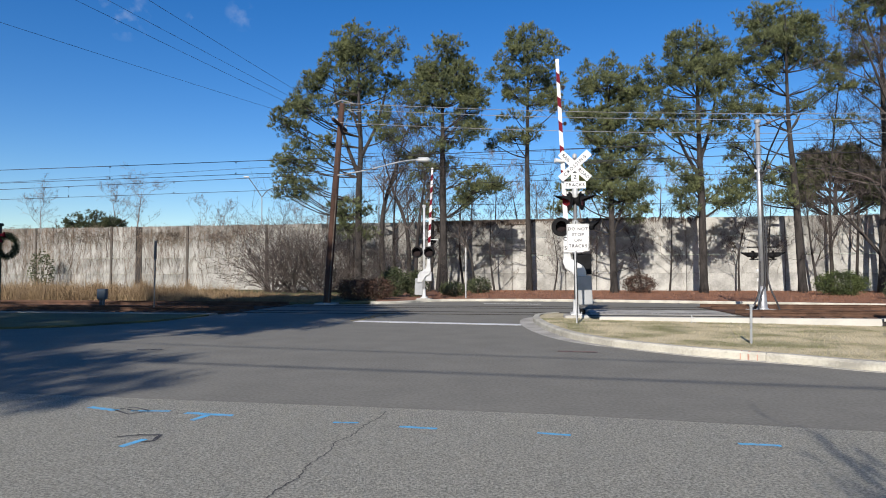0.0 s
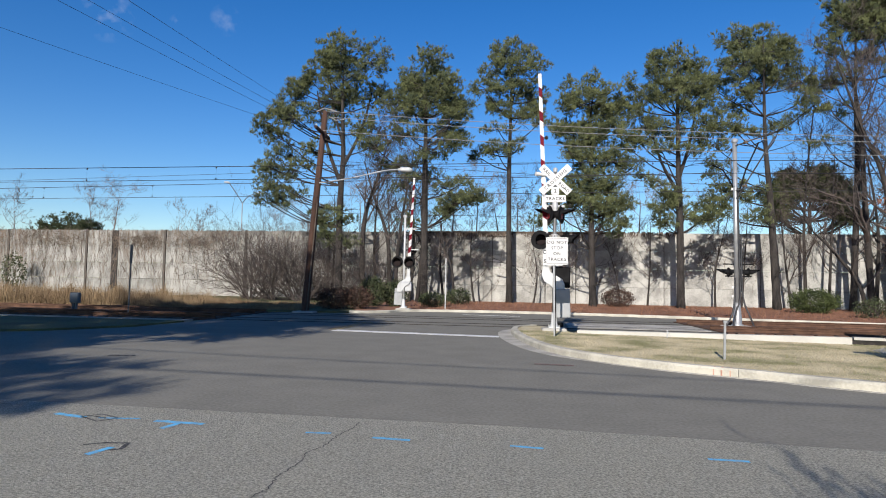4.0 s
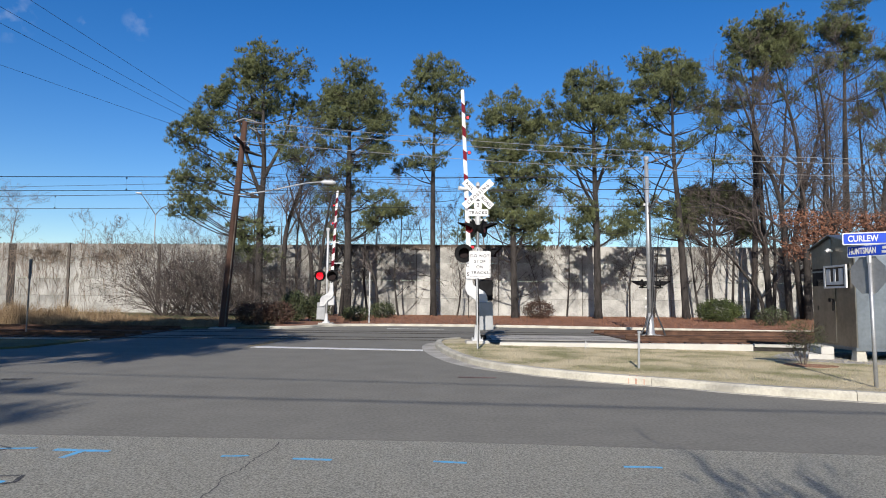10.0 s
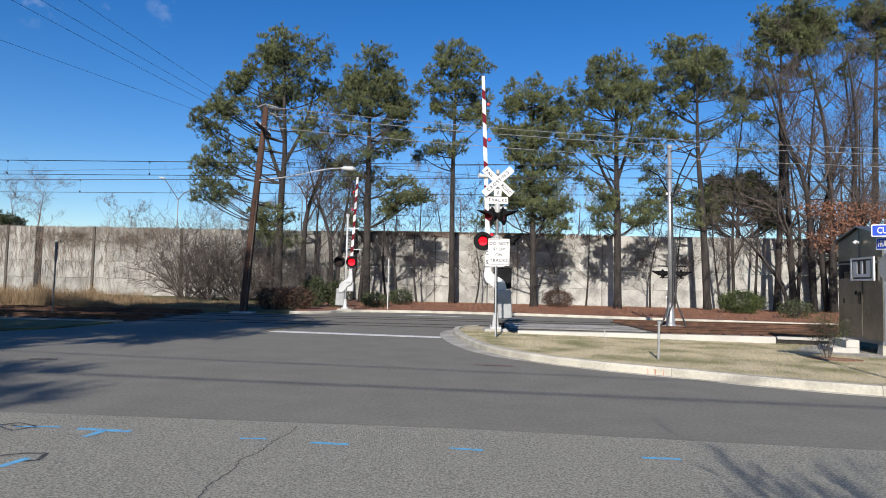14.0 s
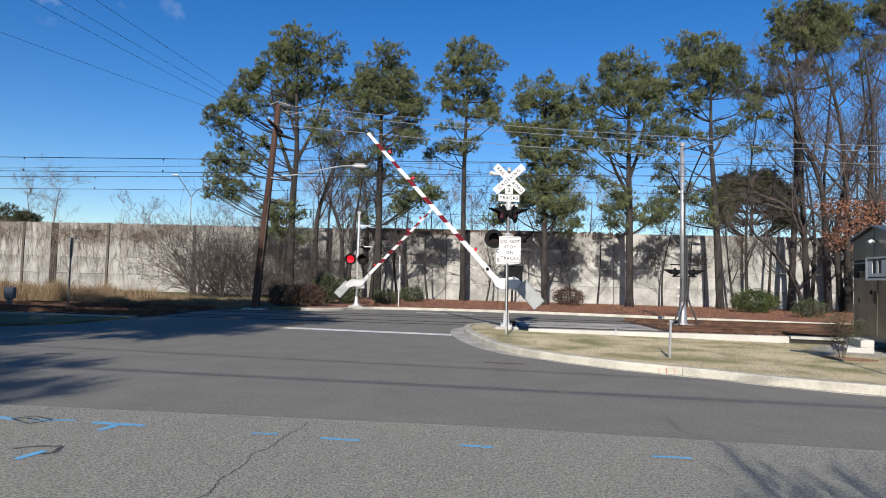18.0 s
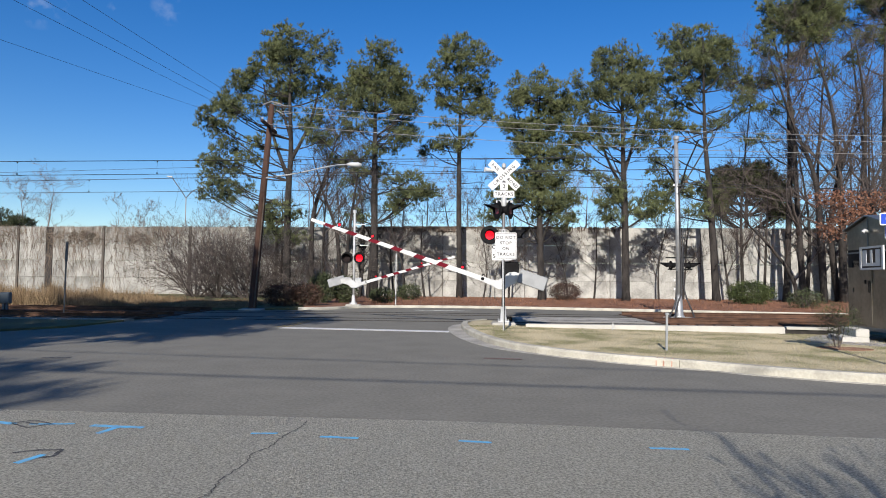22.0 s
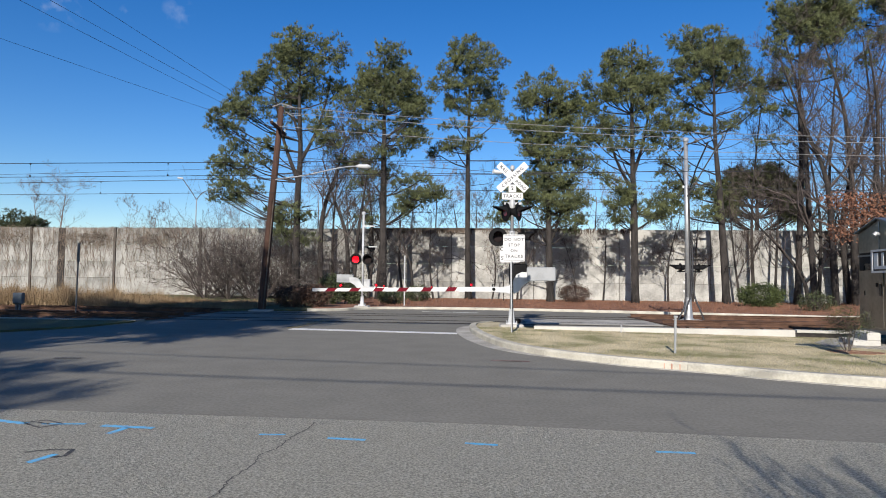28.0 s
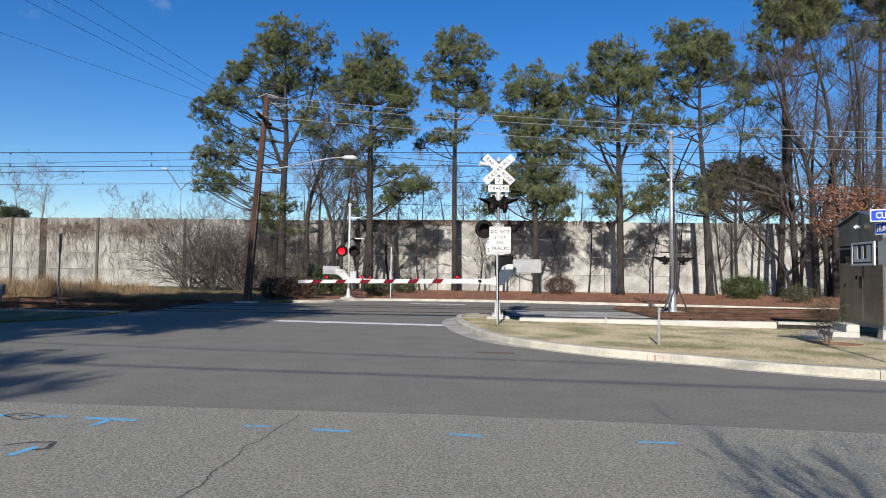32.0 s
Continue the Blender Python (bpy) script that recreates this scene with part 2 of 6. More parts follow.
def box(bm, x0, x1, y0, y1, z0, z1, bevel=0.0, m=None, mi=0):
    vs = [bm.verts.new((x, y, z)) for z in (z0, z1) for y in (y0, y1) for x in (x0, x1)]
    fs = [bm.faces.new([vs[i] for i in q]) for q in ((0, 2, 3, 1), (4, 5, 7, 6), (0, 1, 5, 4), (1, 3, 7, 5), (3, 2, 6, 7), (2, 0, 4, 6))]
    for f in fs:
        f.material_index = mi
    if bevel:
        es = list({e for f in fs for e in f.edges})
        r = bmesh.ops.bevel(bm, geom=es, offset=bevel, segments=1, affect="EDGES", profile=0.5)
        vs = list({v for v in vs if v.is_valid} | set(r["verts"]))
    if m is not None:
        bmesh.ops.transform(bm, matrix=m, verts=vs)
    return bm


def tube(bm, points, radii, n=8, caps=True, mi=0):
    """A round bar along points."""
    pts = [Vector(p) for p in points]
    if not isinstance(radii, (list, tuple)):
        radii = [radii] * len(pts)
    rings = []
    side = None
    for i, p in enumerate(pts):
        d = (pts[min(i + 1, len(pts) - 1)] - pts[max(i - 1, 0)]).normalized()
        if side is None:
            side = d.orthogonal().normalized()
        side = (side - d * side.dot(d)).normalized()
        up = d.cross(side)
        rings.append([bm.verts.new(p + (side * math.cos(2 * math.pi * k / n) + up * math.sin(2 * math.pi * k / n)) * radii[i]) for k in range(n)])
    for a, b in zip(rings, rings[1:]):
        for k in range(n):
            bm.faces.new((a[k], a[(k + 1) % n], b[(k + 1) % n], b[k])).material_index = mi
    if caps:
        bm.faces.new(list(reversed(rings[0]))).material_index = mi
        bm.faces.new(rings[-1]).material_index = mi
    return bm


def prism(bm, outline, z0, z1, m=None, mi=0):
    """A plate with the outline (x, y) from z0 to z1."""
    lo = [bm.verts.new((x, y, z0)) for x, y in outline]
    hi = [bm.verts.new((x, y, z1)) for x, y in outline]
    k = len(outline)
    fs = [bm.faces.new(list(reversed(lo))), bm.faces.new(hi)]
    for i in range(k):
        fs.append(bm.faces.new((lo[i], lo[(i + 1) % k], hi[(i + 1) % k], hi[i])))
    for f in fs:
        f.material_index = mi
    if m is not None:
        bmesh.ops.transform(bm, matrix=m, verts=lo + hi)
    return bm


B = bmesh.new

# ---- large structure: ground, road, tracks, wall ----
def plate(name, outline, z0, z1, material, label, kind="structure", category=""):
    bm = B()
    prism(bm, outline, z0, z1)
    return tagged(link(name, bm, material), label, category or name, kind=kind)


def smooth_line(points, steps=6):
    """A rounded line through points (Catmull-Rom)."""
    p = [Vector(q) for q in points]
    out = []
    for i in range(len(p) - 1):
        a, b, c, d = p[max(i - 1, 0)], p[i], p[i + 1], p[min(i + 2, len(p) - 1)]
        for k in range(steps):
            t = k / steps
            out.append(0.5 * ((2 * b) + (c - a) * t + (2 * a - 5 * b + 4 * c - d) * t * t + (3 * b - a - 3 * c + d) * t ** 3))
    return out + [p[-1]]


def offset(line, d):
    out = []
    for i, p in enumerate(line):
        t = (line[min(i + 1, len(line) - 1)] - line[max(i - 1, 0)]).normalized()
        out.append(Vector((p.x - t.y * d, p.y + t.x * d)))
    return out


TRACK_SLOPE = -0.061


def track_y(x, d=0.0):
    """The line midway between the two tracks, moved d metres across."""
    return 25.3 + TRACK_SLOPE * (x - 9.6) + d


def wall_y(x):
    return 53.03 - 0.086 * x


plate("ground", [(-900, -900), (900, -900), (900, 2500), (-900, 2500)], -0.6, -0.03, GROUND, "dry winter ground with patchy grass")
KERB = smooth_line([(1.6, 22.6), (0.95, 21.6), (0.76, 19.9), (0.95, 17.2), (1.42, 14.75), (2.25, 13.15), (3.4, 11.95), (4.5, 11.18), (5.6, 10.32), (6.9, 9.6), (9.5, 8.45), (13, 7.3), (19, 5.9), (30, 4.6), (60, 1.5)])
FAR_KERB = smooth_line([(-6.7, 30.5), (-5.9, 30.7), (-5.0, 31.6), (-4.2, 33.0), (-2.4, 33.85), (2.5, 33.9), (8.4, 32.45), (16, 29.9), (20, 29.1), (40, 27.6), (80, 25.2)])
road_edge = [(p.x, p.y) for p in reversed(KERB)]
far_edge = [(p.x, p.y) for p in FAR_KERB]
plate("road", [(-90, -40), (90, -40), (90, -2)] + road_edge + [(8.1, 22.2), (8.4, 28.6), (80, 24.4)] + list(reversed(far_edge)) + [(-10.4, 30.2), (-10.6, 22.4), (-11.0, 19.0), (-12.4, 16.9), (-15, 15.4), (-90, 13.0)],
      -0.3, 0.0, ASPHALT, "dark asphalt road with fine cracks and stains")
plate("old_road", [(-90, -40), (90, -40), (90, -2.2), (30, 3.6), (4.5, 6.3), (0.4, 6.93), (-4.2, 7.32), (-30, 9.6), (-90, 14)], -0.2, 0.004, OLD_ASPHALT,
      "old grey asphalt with exposed aggregate", category="road")
plate("shoulder_left", [(-90, 13.1), (-15, 15.5), (-12.5, 17.0), (-11.1, 19.1), (-10.7, 21.8), (-90, 26.6)], -0.2, 0.05, LAWN, "grass verge beside the road", category="verge")
plate("path_left", [(-90, 26.7), (-10.75, 21.9), (-10.7, 22.5), (-90, 27.4)], -0.2, 0.06, OLD_ASPHALT, "grey asphalt strip beside the tracks", category="strip")
island = [(p.x, p.y) for p in offset(KERB, 0.14)]
plate("island_ground", island + [(60, 14.6), (11.6, 17.6), (2.6, 19.6), (2.0, 22.0)], -0.1, 0.115, GRASS, "dry straw coloured lawn on the corner", category="lawn")
plate("mulch_bed", [(-6.5, 31.0)] + [(p.x, p.y) for p in offset(FAR_KERB, 0.14)][7:] + [(80, wall_y(80) + 0.3), (-8, wall_y(-8) + 0.3), (-8, 38)], -0.1, 0.09, MULCH, "rust coloured pine straw bed", category="mulch bed")
plate("weed_ground", [(-90, 34.4), (-10.4, 30.3), (-8.6, 30.5), (-6.6, 31.1), (-8.1, 38), (-8.1, wall_y(-8) + 0.3), (-90, wall_y(-90) + 0.3)], -0.1, 0.06, LAWN, "rough weedy ground before the wall", category="verge")


def kerb_run(name, line, label, width=0.15, height=0.13, joint=3.0, side=-1):
    """A kerb in cast lengths with a rounded edge."""
    top = thing(name, Matrix(), label, "kerb", kind="structure")
    length, run, pieces = 0.0, [line[0]], []
    for a, b in zip(line, line[1:]):
        run.append(b)
        length += (b - a).length
        if length >= joint:
            pieces.append(run)
            run, length = [b], 0.0
    if len(run) > 1:
        pieces.append(run)
    for run in pieces:
        run = list(run)
        run[0] = run[0] + (run[1] - run[0]).normalized() * 0.008
        sides = [(0.0, -0.2), (0.0, height - 0.04), (0.035, height), (width, height), (width, -0.2)]
        rows = [offset(run, side * o) for o, _ in sides]
        bm = B()
        grid = [[bm.verts.new((p.x, p.y, z)) for p in row] for row, (_, z) in zip(rows, sides)]
        for g, h in zip(grid, grid[1:]):
            for i in range(len(g) - 1):
                bm.faces.new((g[i], g[i + 1], h[i + 1], h[i]))
        for i in (0, -1):
            bm.faces.new([g[i] for g in grid])
        bmesh.ops.recalc_face_normals(bm, faces=bm.faces)
        part("kerb_length", bm, KERB_CONCRETE, top)
    return top


kerb_run("kerb_corner", KERB, "cast concrete kerb round the grass corner", 0.2, 0.15, side=1)
kerb_run("kerb_far", FAR_KERB, "pale concrete kerb along the far road", side=1)
# flush gutter at the corner's tip
gut = KERB[4:32]
bm = B()
inner = offset(gut, -1.0)
outer = [p.lerp(q, 0.02 + 0.42 * math.sin(math.pi * min(1.0, 0.12 + 0.9 * i / (len(gut) - 1))) ** 0.7) for i, (p, q) in enumerate(zip([Vector((g.x, g.y)) for g in gut], inner))]
prism(bm, [(p.x, p.y) for p in gut] + [(p.x, p.y) for p in reversed(outer)], -0.1, 0.006)
tagged(link("gutter", bm, CONCRETE), "worn concrete gutter at the kerb's tip", "gutter", kind="structure")

# narrow gutter lip along the kerb
lip = KERB[30:]
bm = B()
prism(bm, [(p.x, p.y) for p in lip] + [(p.x, p.y) for p in reversed(offset(lip, -0.09))], -0.1, 0.008)
tagged(link("gutter_lip", bm, CONCRETE), "narrow pale concrete lip at the kerb's foot", "gutter", kind="structure")

# painted marks
for name, pts, m, lab in (
        ("stop_line", [(0.35, 18.5), (0.35, 18.95), (-4.75, 19.95), (-4.85, 19.5)], WHITE, "white painted stop line before the tracks"),
        ("centre_line", [(-4.85, 19.9), (-4.72, 19.9), (-4.35, 24.0), (-4.48, 24.0)], YELLOW, "worn yellow centre line"),
        ("centre_line", [(-5.05, 19.95), (-4.94, 19.95), (-4.57, 24.0), (-4.68, 24.0)], YELLOW, "worn yellow centre line"),
        ("far_line", [(-1.2, 31.6), (-1.2, 31.45), (1.6, 30.9), (1.6, 31.05)], WHITE, "white painted line on the far road")):
    bm = B()
    prism(bm, pts, -0.004, 0.005)
    tagged(link(name, bm, m), lab, "road mark", kind="structure")


def spray(pts, w, wild=0.0):
    """A sprayed line of paint."""
    bm = B()
    line = [Vector(p) for p in pts]
    fine = []
    for a, b in zip(line, line[1:]):
        k = max(2, int((b - a).length / 0.04))
        fine += [a.lerp(b, i / k) + Vector((random.uniform(-wild, wild), random.uniform(-wild, wild))) for i in range(k)]
    fine.append(line[-1])
    l, r = offset(fine, w / 2), offset(fine, -w / 2)
    jig = lambda: random.uniform(-0.006, 0.006)
    va = [bm.verts.new((p.x, p.y + jig(), 0.0085)) for p in l]
    vb = [bm.verts.new((p.x, p.y + jig(), 0.0085)) for p in r]
    for i in range(len(va) - 1):
        bm.faces.new((va[i], vb[i], vb[i + 1], va[i + 1]))
    return bm


for pts, w, m, lab in (
        ([(-4.78, 6.8), (-4.36, 6.66)], 0.08, BLUE_PAINT, "blue sprayed utility mark on old asphalt"),
        ([(-4.2, 6.66), (-3.75, 6.68)], 0.057, BLUE_PAINT, "thin blue sprayed utility mark"),
        ([(-3.54, 6.62), (-2.97, 6.54)], 0.085, BLUE_PAINT, "blue sprayed utility mark shaped like a letter"),
        ([(-3.24, 6.56), (-3.3, 6.28)], 0.07, BLUE_PAINT, "short blue sprayed utility stroke"),
        ([(-3.43, 5.28), (-3.36, 5.54)], 0.07, BLUE_PAINT, "slanting blue sprayed utility mark"),
        ([(-1.82, 6.33), (-1.56, 6.34)], 0.05, BLUE_PAINT, "short blue sprayed utility mark"),
        ([(-1.12, 6.22), (-0.74, 6.17)], 0.062, BLUE_PAINT, "blue sprayed utility mark on old asphalt"),
        ([(0.22, 6.1), (0.53, 6.04)], 0.06, BLUE_PAINT, "blue sprayed utility mark on old asphalt"),
        ([(1.97, 5.88), (2.32, 5.85)], 0.06, BLUE_PAINT, "blue sprayed utility mark on old asphalt"),
        ([(-4.42, 6.7), (-4.26, 6.84), (-3.99, 6.68), (-4.12, 6.5), (-4.42, 6.7)], 0.03, BLACK_PAINT, "black sprayed outline on old asphalt"),
        ([(-4.28, 6.72), (-4.12, 6.66)], 0.03, BLACK_PAINT, "small black sprayed stroke on old asphalt"),
        ([(-3.66, 5.59), (-3.5, 5.68), (-3.3, 5.7), (-3.25, 5.49), (-3.34, 5.44)], 0.04, BLACK_PAINT, "black sprayed outline on old asphalt"),
        ([(-7.4, 12.0), (-6.9, 12.05)], 0.12, BLACK_PAINT, "dark patch on the asphalt"),
        ([(-6.4, 6.9), (-6.0, 7.0), (-5.7, 7.25)], 0.014, CRACK, "short dark crack in the old asphalt"),
        ([(0.92, 12.46), (1.66, 12.36)], 0.12, FAINT_RED, "faint red sprayed mark on the road"),
        ([(-1.4, 6.9), (-1.38, 6.6), (-1.47, 6.3), (-1.5, 5.85), (-1.6, 5.6), (-1.56, 5.3), (-1.63, 4.9), (-1.6, 4.6), (-1.68, 4.3), (-1.64, 3.8)], 0.011, CRACK, "long dark crack in the old asphalt"),
        ([(-4.3, 4.9), (-4.0, 4.6), (-3.9, 4.2)], 0.016, CRACK, "short dark crack in the old asphalt")):
    tagged(link("crack" if m is CRACK else "spray_mark", spray(pts, w, 0.014 if m is CRACK else 0.0), m), lab, "road mark", kind="structure")

# tracks
for name, x0, x1 in (("track_bed_east", 8.2, 85), ("track_bed_west", -85, -10.5)):
    plate(name, [(x0, track_y(x0, -3.1)), (x1, track_y(x1, -3.1)), (x1, track_y(x1, 3.3)), (x0, track_y(x0, 3.3))], -0.2, 0.035, BALLAST, "rust stained track ballast", category="track bed")
plate("crossing_panel", [(3.0, track_y(3, -2.2)), (7.9, track_y(7.9, -2.4)), (8.15, track_y(8.1, 0.6)), (3.2, track_y(3, 0.6))], -0.1, 0.012, CONCRETE, "pale concrete crossing panel", category="crossing")
plate("path_far", [(8.6, track_y(8.6, 3.4)), (19.5, track_y(19.5, 3.4)), (19.5, track_y(19.5, 3.75)), (8.6, track_y(8.6, 4.0))], -0.1, 0.05, WHITE_CONCRETE, "pale concrete strip beyond the tracks", category="strip")
for d in (-2.8, -1.37, 1.37, 2.8):
    bm = B()
    prof = [(-0.07, 0), (0.07, 0), (0.012, 0.03), (0.012, 0.11), (0.036, 0.12), (0.036, 0.15), (-0.036, 0.15), (-0.036, 0.12), (-0.012, 0.11), (-0.012, 0.03)]
    for x0, x1, drop in ((-85, -10.4, 0.0), (-10.4, 8.2, 0.16), (8.2, 85, 0.0)):
        a = [bm.verts.new((x0, track_y(x0, d) + p, z + 0.02 - drop)) for p, z in prof]
        b = [bm.verts.new((x1, track_y(x1, d) + p, z + 0.02 - drop)) for p, z in prof]
        for i in range(len(prof)):
            bm.faces.new((a[i], a[(i + 1) % 10], b[(i + 1) % 10], b[i]))
    groove = B()
    prism(groove, [(-10.4, track_y(-10.4, d) - 0.07), (8.15, track_y(8.15, d) - 0.07), (8.15, track_y(8.15, d) + 0.06), (-10.4, track_y(-10.4, d) + 0.06)], -0.05, 0.0165)
    tagged(link("flangeway", groove, STRIP_DARK), "dark rubber flangeway strip across the road", "flangeway", kind="structure")
    tagged(link("rail", bm, RUST), "rusty steel running rail", "rail", "rails of the two tracks", kind="structure")
for name, x0, x1 in (("sleepers_east", 8.6, 70), ("sleepers_west", -70, -11)):
    bm = B()
    x = x0
    while x < x1:
        for d in (-2.08, 2.08):
            box(bm, -0.12, 0.12, -1.3, 1.3, 0.0, 0.045, m=pose(x, track_y(x, d), 0, 0, 0, random.uniform(-4, 0)))
        x += 0.62
    tagged(link(name, bm, SLEEPER), "weathered wooden railway sleepers", "sleepers", kind="stuff")

# low concrete wall beside the near track
bm = B()
prism(bm, [(2.7, 19.35), (9.62, 17.5), (9.68, 17.75), (2.76, 19.6)], -0.1, 0.3)
for v in bm.verts:
    if v.co.z > 0 and v.co.x < 5:
        v.co.z = 0.2
tagged(link("wall_low", bm, WHITE_CONCRETE), "low pale concrete wall beside the tracks", "low wall", kind="structure")
bm = B()
prism(bm, [(9.66, 17.49), (12.2, 16.9), (12.3, 17.2), (9.72, 17.74)], 0.24, 0.31)
tagged(link("trim_slab", bm, WHITE_CONCRETE), "thin concrete slab continuing the low wall", "slab", kind="structure")
# The darkness of the gap below the slab is put in as a block.
bm = B()
prism(bm, [(9.64, 17.55), (10.75, 17.28), (10.8, 17.5), (9.7, 17.77)], -0.1, 0.236)
tagged(link("trim_recess", bm, STRIP_DARK), "dark block standing for the dark gap under the thin slab", "panel", kind="structure")

# the tall wall in bays of stacked panels
wall_ang = math.degrees(math.atan(-0.086))
POSTS = [-61.0, -53.2, -45.3, -37.1, -29.25, -21.45, -13.8, -6.5, 0.4, 7.2, 14.1, 21.3, 29.0, 36.8, 44.6, 52.4, 60.2]
wall = thing("wall_north", Matrix(), "tall stained concrete noise wall of stacked panels", "wall", kind="structure")
for x0, x1 in zip(POSTS, POSTS[1:]):
    left = x1 < -6
    n, z = 4, -0.1
    for i in range(n):
        w = (x1 - x0) / math.cos(radians(wall_ang)) - (0.25 if left else 0.05)
        hgt = 5.88 / n + (0.1 if i == 0 else 0)
        bm = B()
        box(bm, -w / 2, w / 2, -0.09, 0.09, 0.006, hgt - 0.006, bevel=0.012)
        # Bays right of x = 0 take the paler concrete.
        ob = part("panel", bm, WALL_PALE if x0 > 0 else WALL_CONCRETE, wall)
        ob.matrix_basis = pose((x0 + x1) / 2, wall_y((x0 + x1) / 2) + random.uniform(-0.008, 0.008), z, 0, 0, wall_ang)
        z += hgt
for x in POSTS:
    bm = B()
    if x < -6:
        box(bm, -0.1, 0.1, -0.17, 0.17, -0.1, 5.92, bevel=0.015)
    else:
        box(bm, -0.05, 0.05, -0.07, 0.12, -0.1, 5.8)
    ob = part("post", bm, POST_CONCRETE, wall)
    ob.matrix_basis = pose(x, wall_y(x), 0, 0, 0, wall_ang)
bm = B()
box(bm, -10.4, 6.8, -0.13, 0.13, 5.79, 5.93, m=pose(4.0, wall_y(4.0), 0, 0, 0, wall_ang))
part("cap", bm, DARK_STAIN, wall, "dark mossy wall cap")
# Dark board in place of a long vertical shadow on the wall.
bm = B()
box(bm, -0.33, 0.33, -0.125, -0.092, 0.5, 5.86, bevel=0.01, m=pose(-34.2, wall_y(-34.2), 0, 0, 0, wall_ang))
part("drain_cover", bm, STRIP_DARK, wall, "dark strip standing for a post's shadow on the wall")


# ---- the crossing signals ----
def text(name, body, size, parent, m, material, squeeze=1.0, thick=0.002, gap=1.0):
    """Lettering as a mesh, centred, standing upright and facing -y."""
    cu = bpy.data.curves.new(name, "FONT")
    cu.body, cu.size, cu.align_x, cu.align_y, cu.extrude = body, size, "CENTER", "CENTER", thick
    cu.resolution_u, cu.space_character = 3, gap
    tmp = new(name, cu)
    tmp.data.offset = 0.02 * size
    me = bpy.data.meshes.new_from_object(tmp.evaluated_get(bpy.context.evaluated_depsgraph_get()))
    bpy.data.objects.remove(tmp)
    me.transform(m @ pose(0, 0, 0, 90, 0, 0) @ Matrix.Diagonal((squeeze, 1, 1, 1)))
    whole = B()
    whole.from_mesh(me)
    left = set(whole.verts)
    while left:
        seed = min(left, key=lambda v: v.index)
        island, front = {seed}, [seed]
        while front:
            for e in front.pop().link_edges:
                for v in e.verts:
                    if v not in island:
                        island.add(v)
                        front.append(v)
        left -= island
        bm, at = B(), {}
        for v in sorted(island, key=lambda v: v.index):
            at[v] = bm.verts.new(v.co)
        for f in {f for v in island for f in v.link_faces}:
            bm.faces.new([at[v] for v in f.verts])
        bmesh.ops.recalc_face_normals(bm, faces=bm.faces)
        part(name, bm, material, parent)
    whole.free()
    bpy.data.meshes.remove(me)


def sign_plate(bm, w, h, m, t=0.004, r=0.03):
    """A sheet with round corners, upright, facing -y."""
    out = []
    for cx, cz, a in ((w / 2 - r, h / 2 - r, 0), (-w / 2 + r, h / 2 - r, 90), (-w / 2 + r, -h / 2 + r, 180), (w / 2 - r, -h / 2 + r, 270)):
        for k in range(4):
            q = radians(a + 30 * k)
            out.append((cx + r * math.cos(q), cz + r * math.sin(q)))
    return prism(bm, out, -t, 0, m=m @ pose(0, 0, 0, 90, 0, 0))


def ring(bm, r0, r1, y, n=24, thick=0.012):
    """An upright flat ring or disc, facing -y."""
    if r0 <= 0:
        return prism(bm, [(r1 * math.cos(2 * math.pi * k / n), r1 * math.sin(2 * math.pi * k / n)) for k in range(n)], -y, -y + thick, m=pose(0, 0, 0, 90, 0, 0))
    for k in range(n):
        a, b = 2 * math.pi * k / n, 2 * math.pi * (k + 1) / n
        prism(bm, [(r * math.cos(t), r * math.sin(t)) for r, t in ((r0, a), (r1, a), (r1, b), (r0, b))], -y, -y + thick, m=pose(0, 0, 0, 90, 0, 0))
    return bm


GATE_ARMS, SHUTTERS = [], []


def lamp_head(parent, m, lit=None, size=0.3, glass=0.47, visor=1.0, cheek=0.2):
    """A round lamp on a black disc with a hood. lit: True or False for the two flashing halves, None for a lamp that stays dark."""
    bm = B()
    ring(bm, 0, size, 0.0)
    tube(bm, [(0, 0.01, 0), (0, 0.17, 0)], [size * 0.62, size * 0.5], 16)
    head = part("lamp", bm, BLACK_METAL, parent, "black round signal lamp with a hood")
    head.matrix_basis = m
    lens_r = size * glass
    bm = B()
    ring(bm, 0, lens_r, -0.012, 20, 0.01)
    part("lens", bm, LENS_LIT if lit is not None else LENS_SIDE, head, "red lens")
    bm = B()
    n = 14
    span = [radians(-35 + 250 * k / n) for k in range(n + 1)]
    rr = lens_r * 1.12
    for r in (rr, rr + 0.006):
        a = [bm.verts.new((r * math.cos(q), -0.012, r * math.sin(q))) for q in span]
        b = [bm.verts.new((r * math.cos(q), -visor * (cheek + (0.37 - cheek) * max(0, math.sin(q))), r * math.sin(q))) for q in span]
        for k in range(n):
            bm.faces.new((a[k], a[k + 1], b[k + 1], b[k]))
    part("hood", bm, BLACK_METAL, head)
    # The lens always glows; an added disc covers it to look unlit.
    if lit is not None:
        bm = B()
        ring(bm, 0, lens_r * 1.11, -0.0, 20, 0.004)
        sh = part("shutter", bm, LENS_DARK, head, "added dark red disc that hides the glowing lens")
        SHUTTERS.append((sh, pose(0, -0.05, 0), lit, lens_r))
    return head


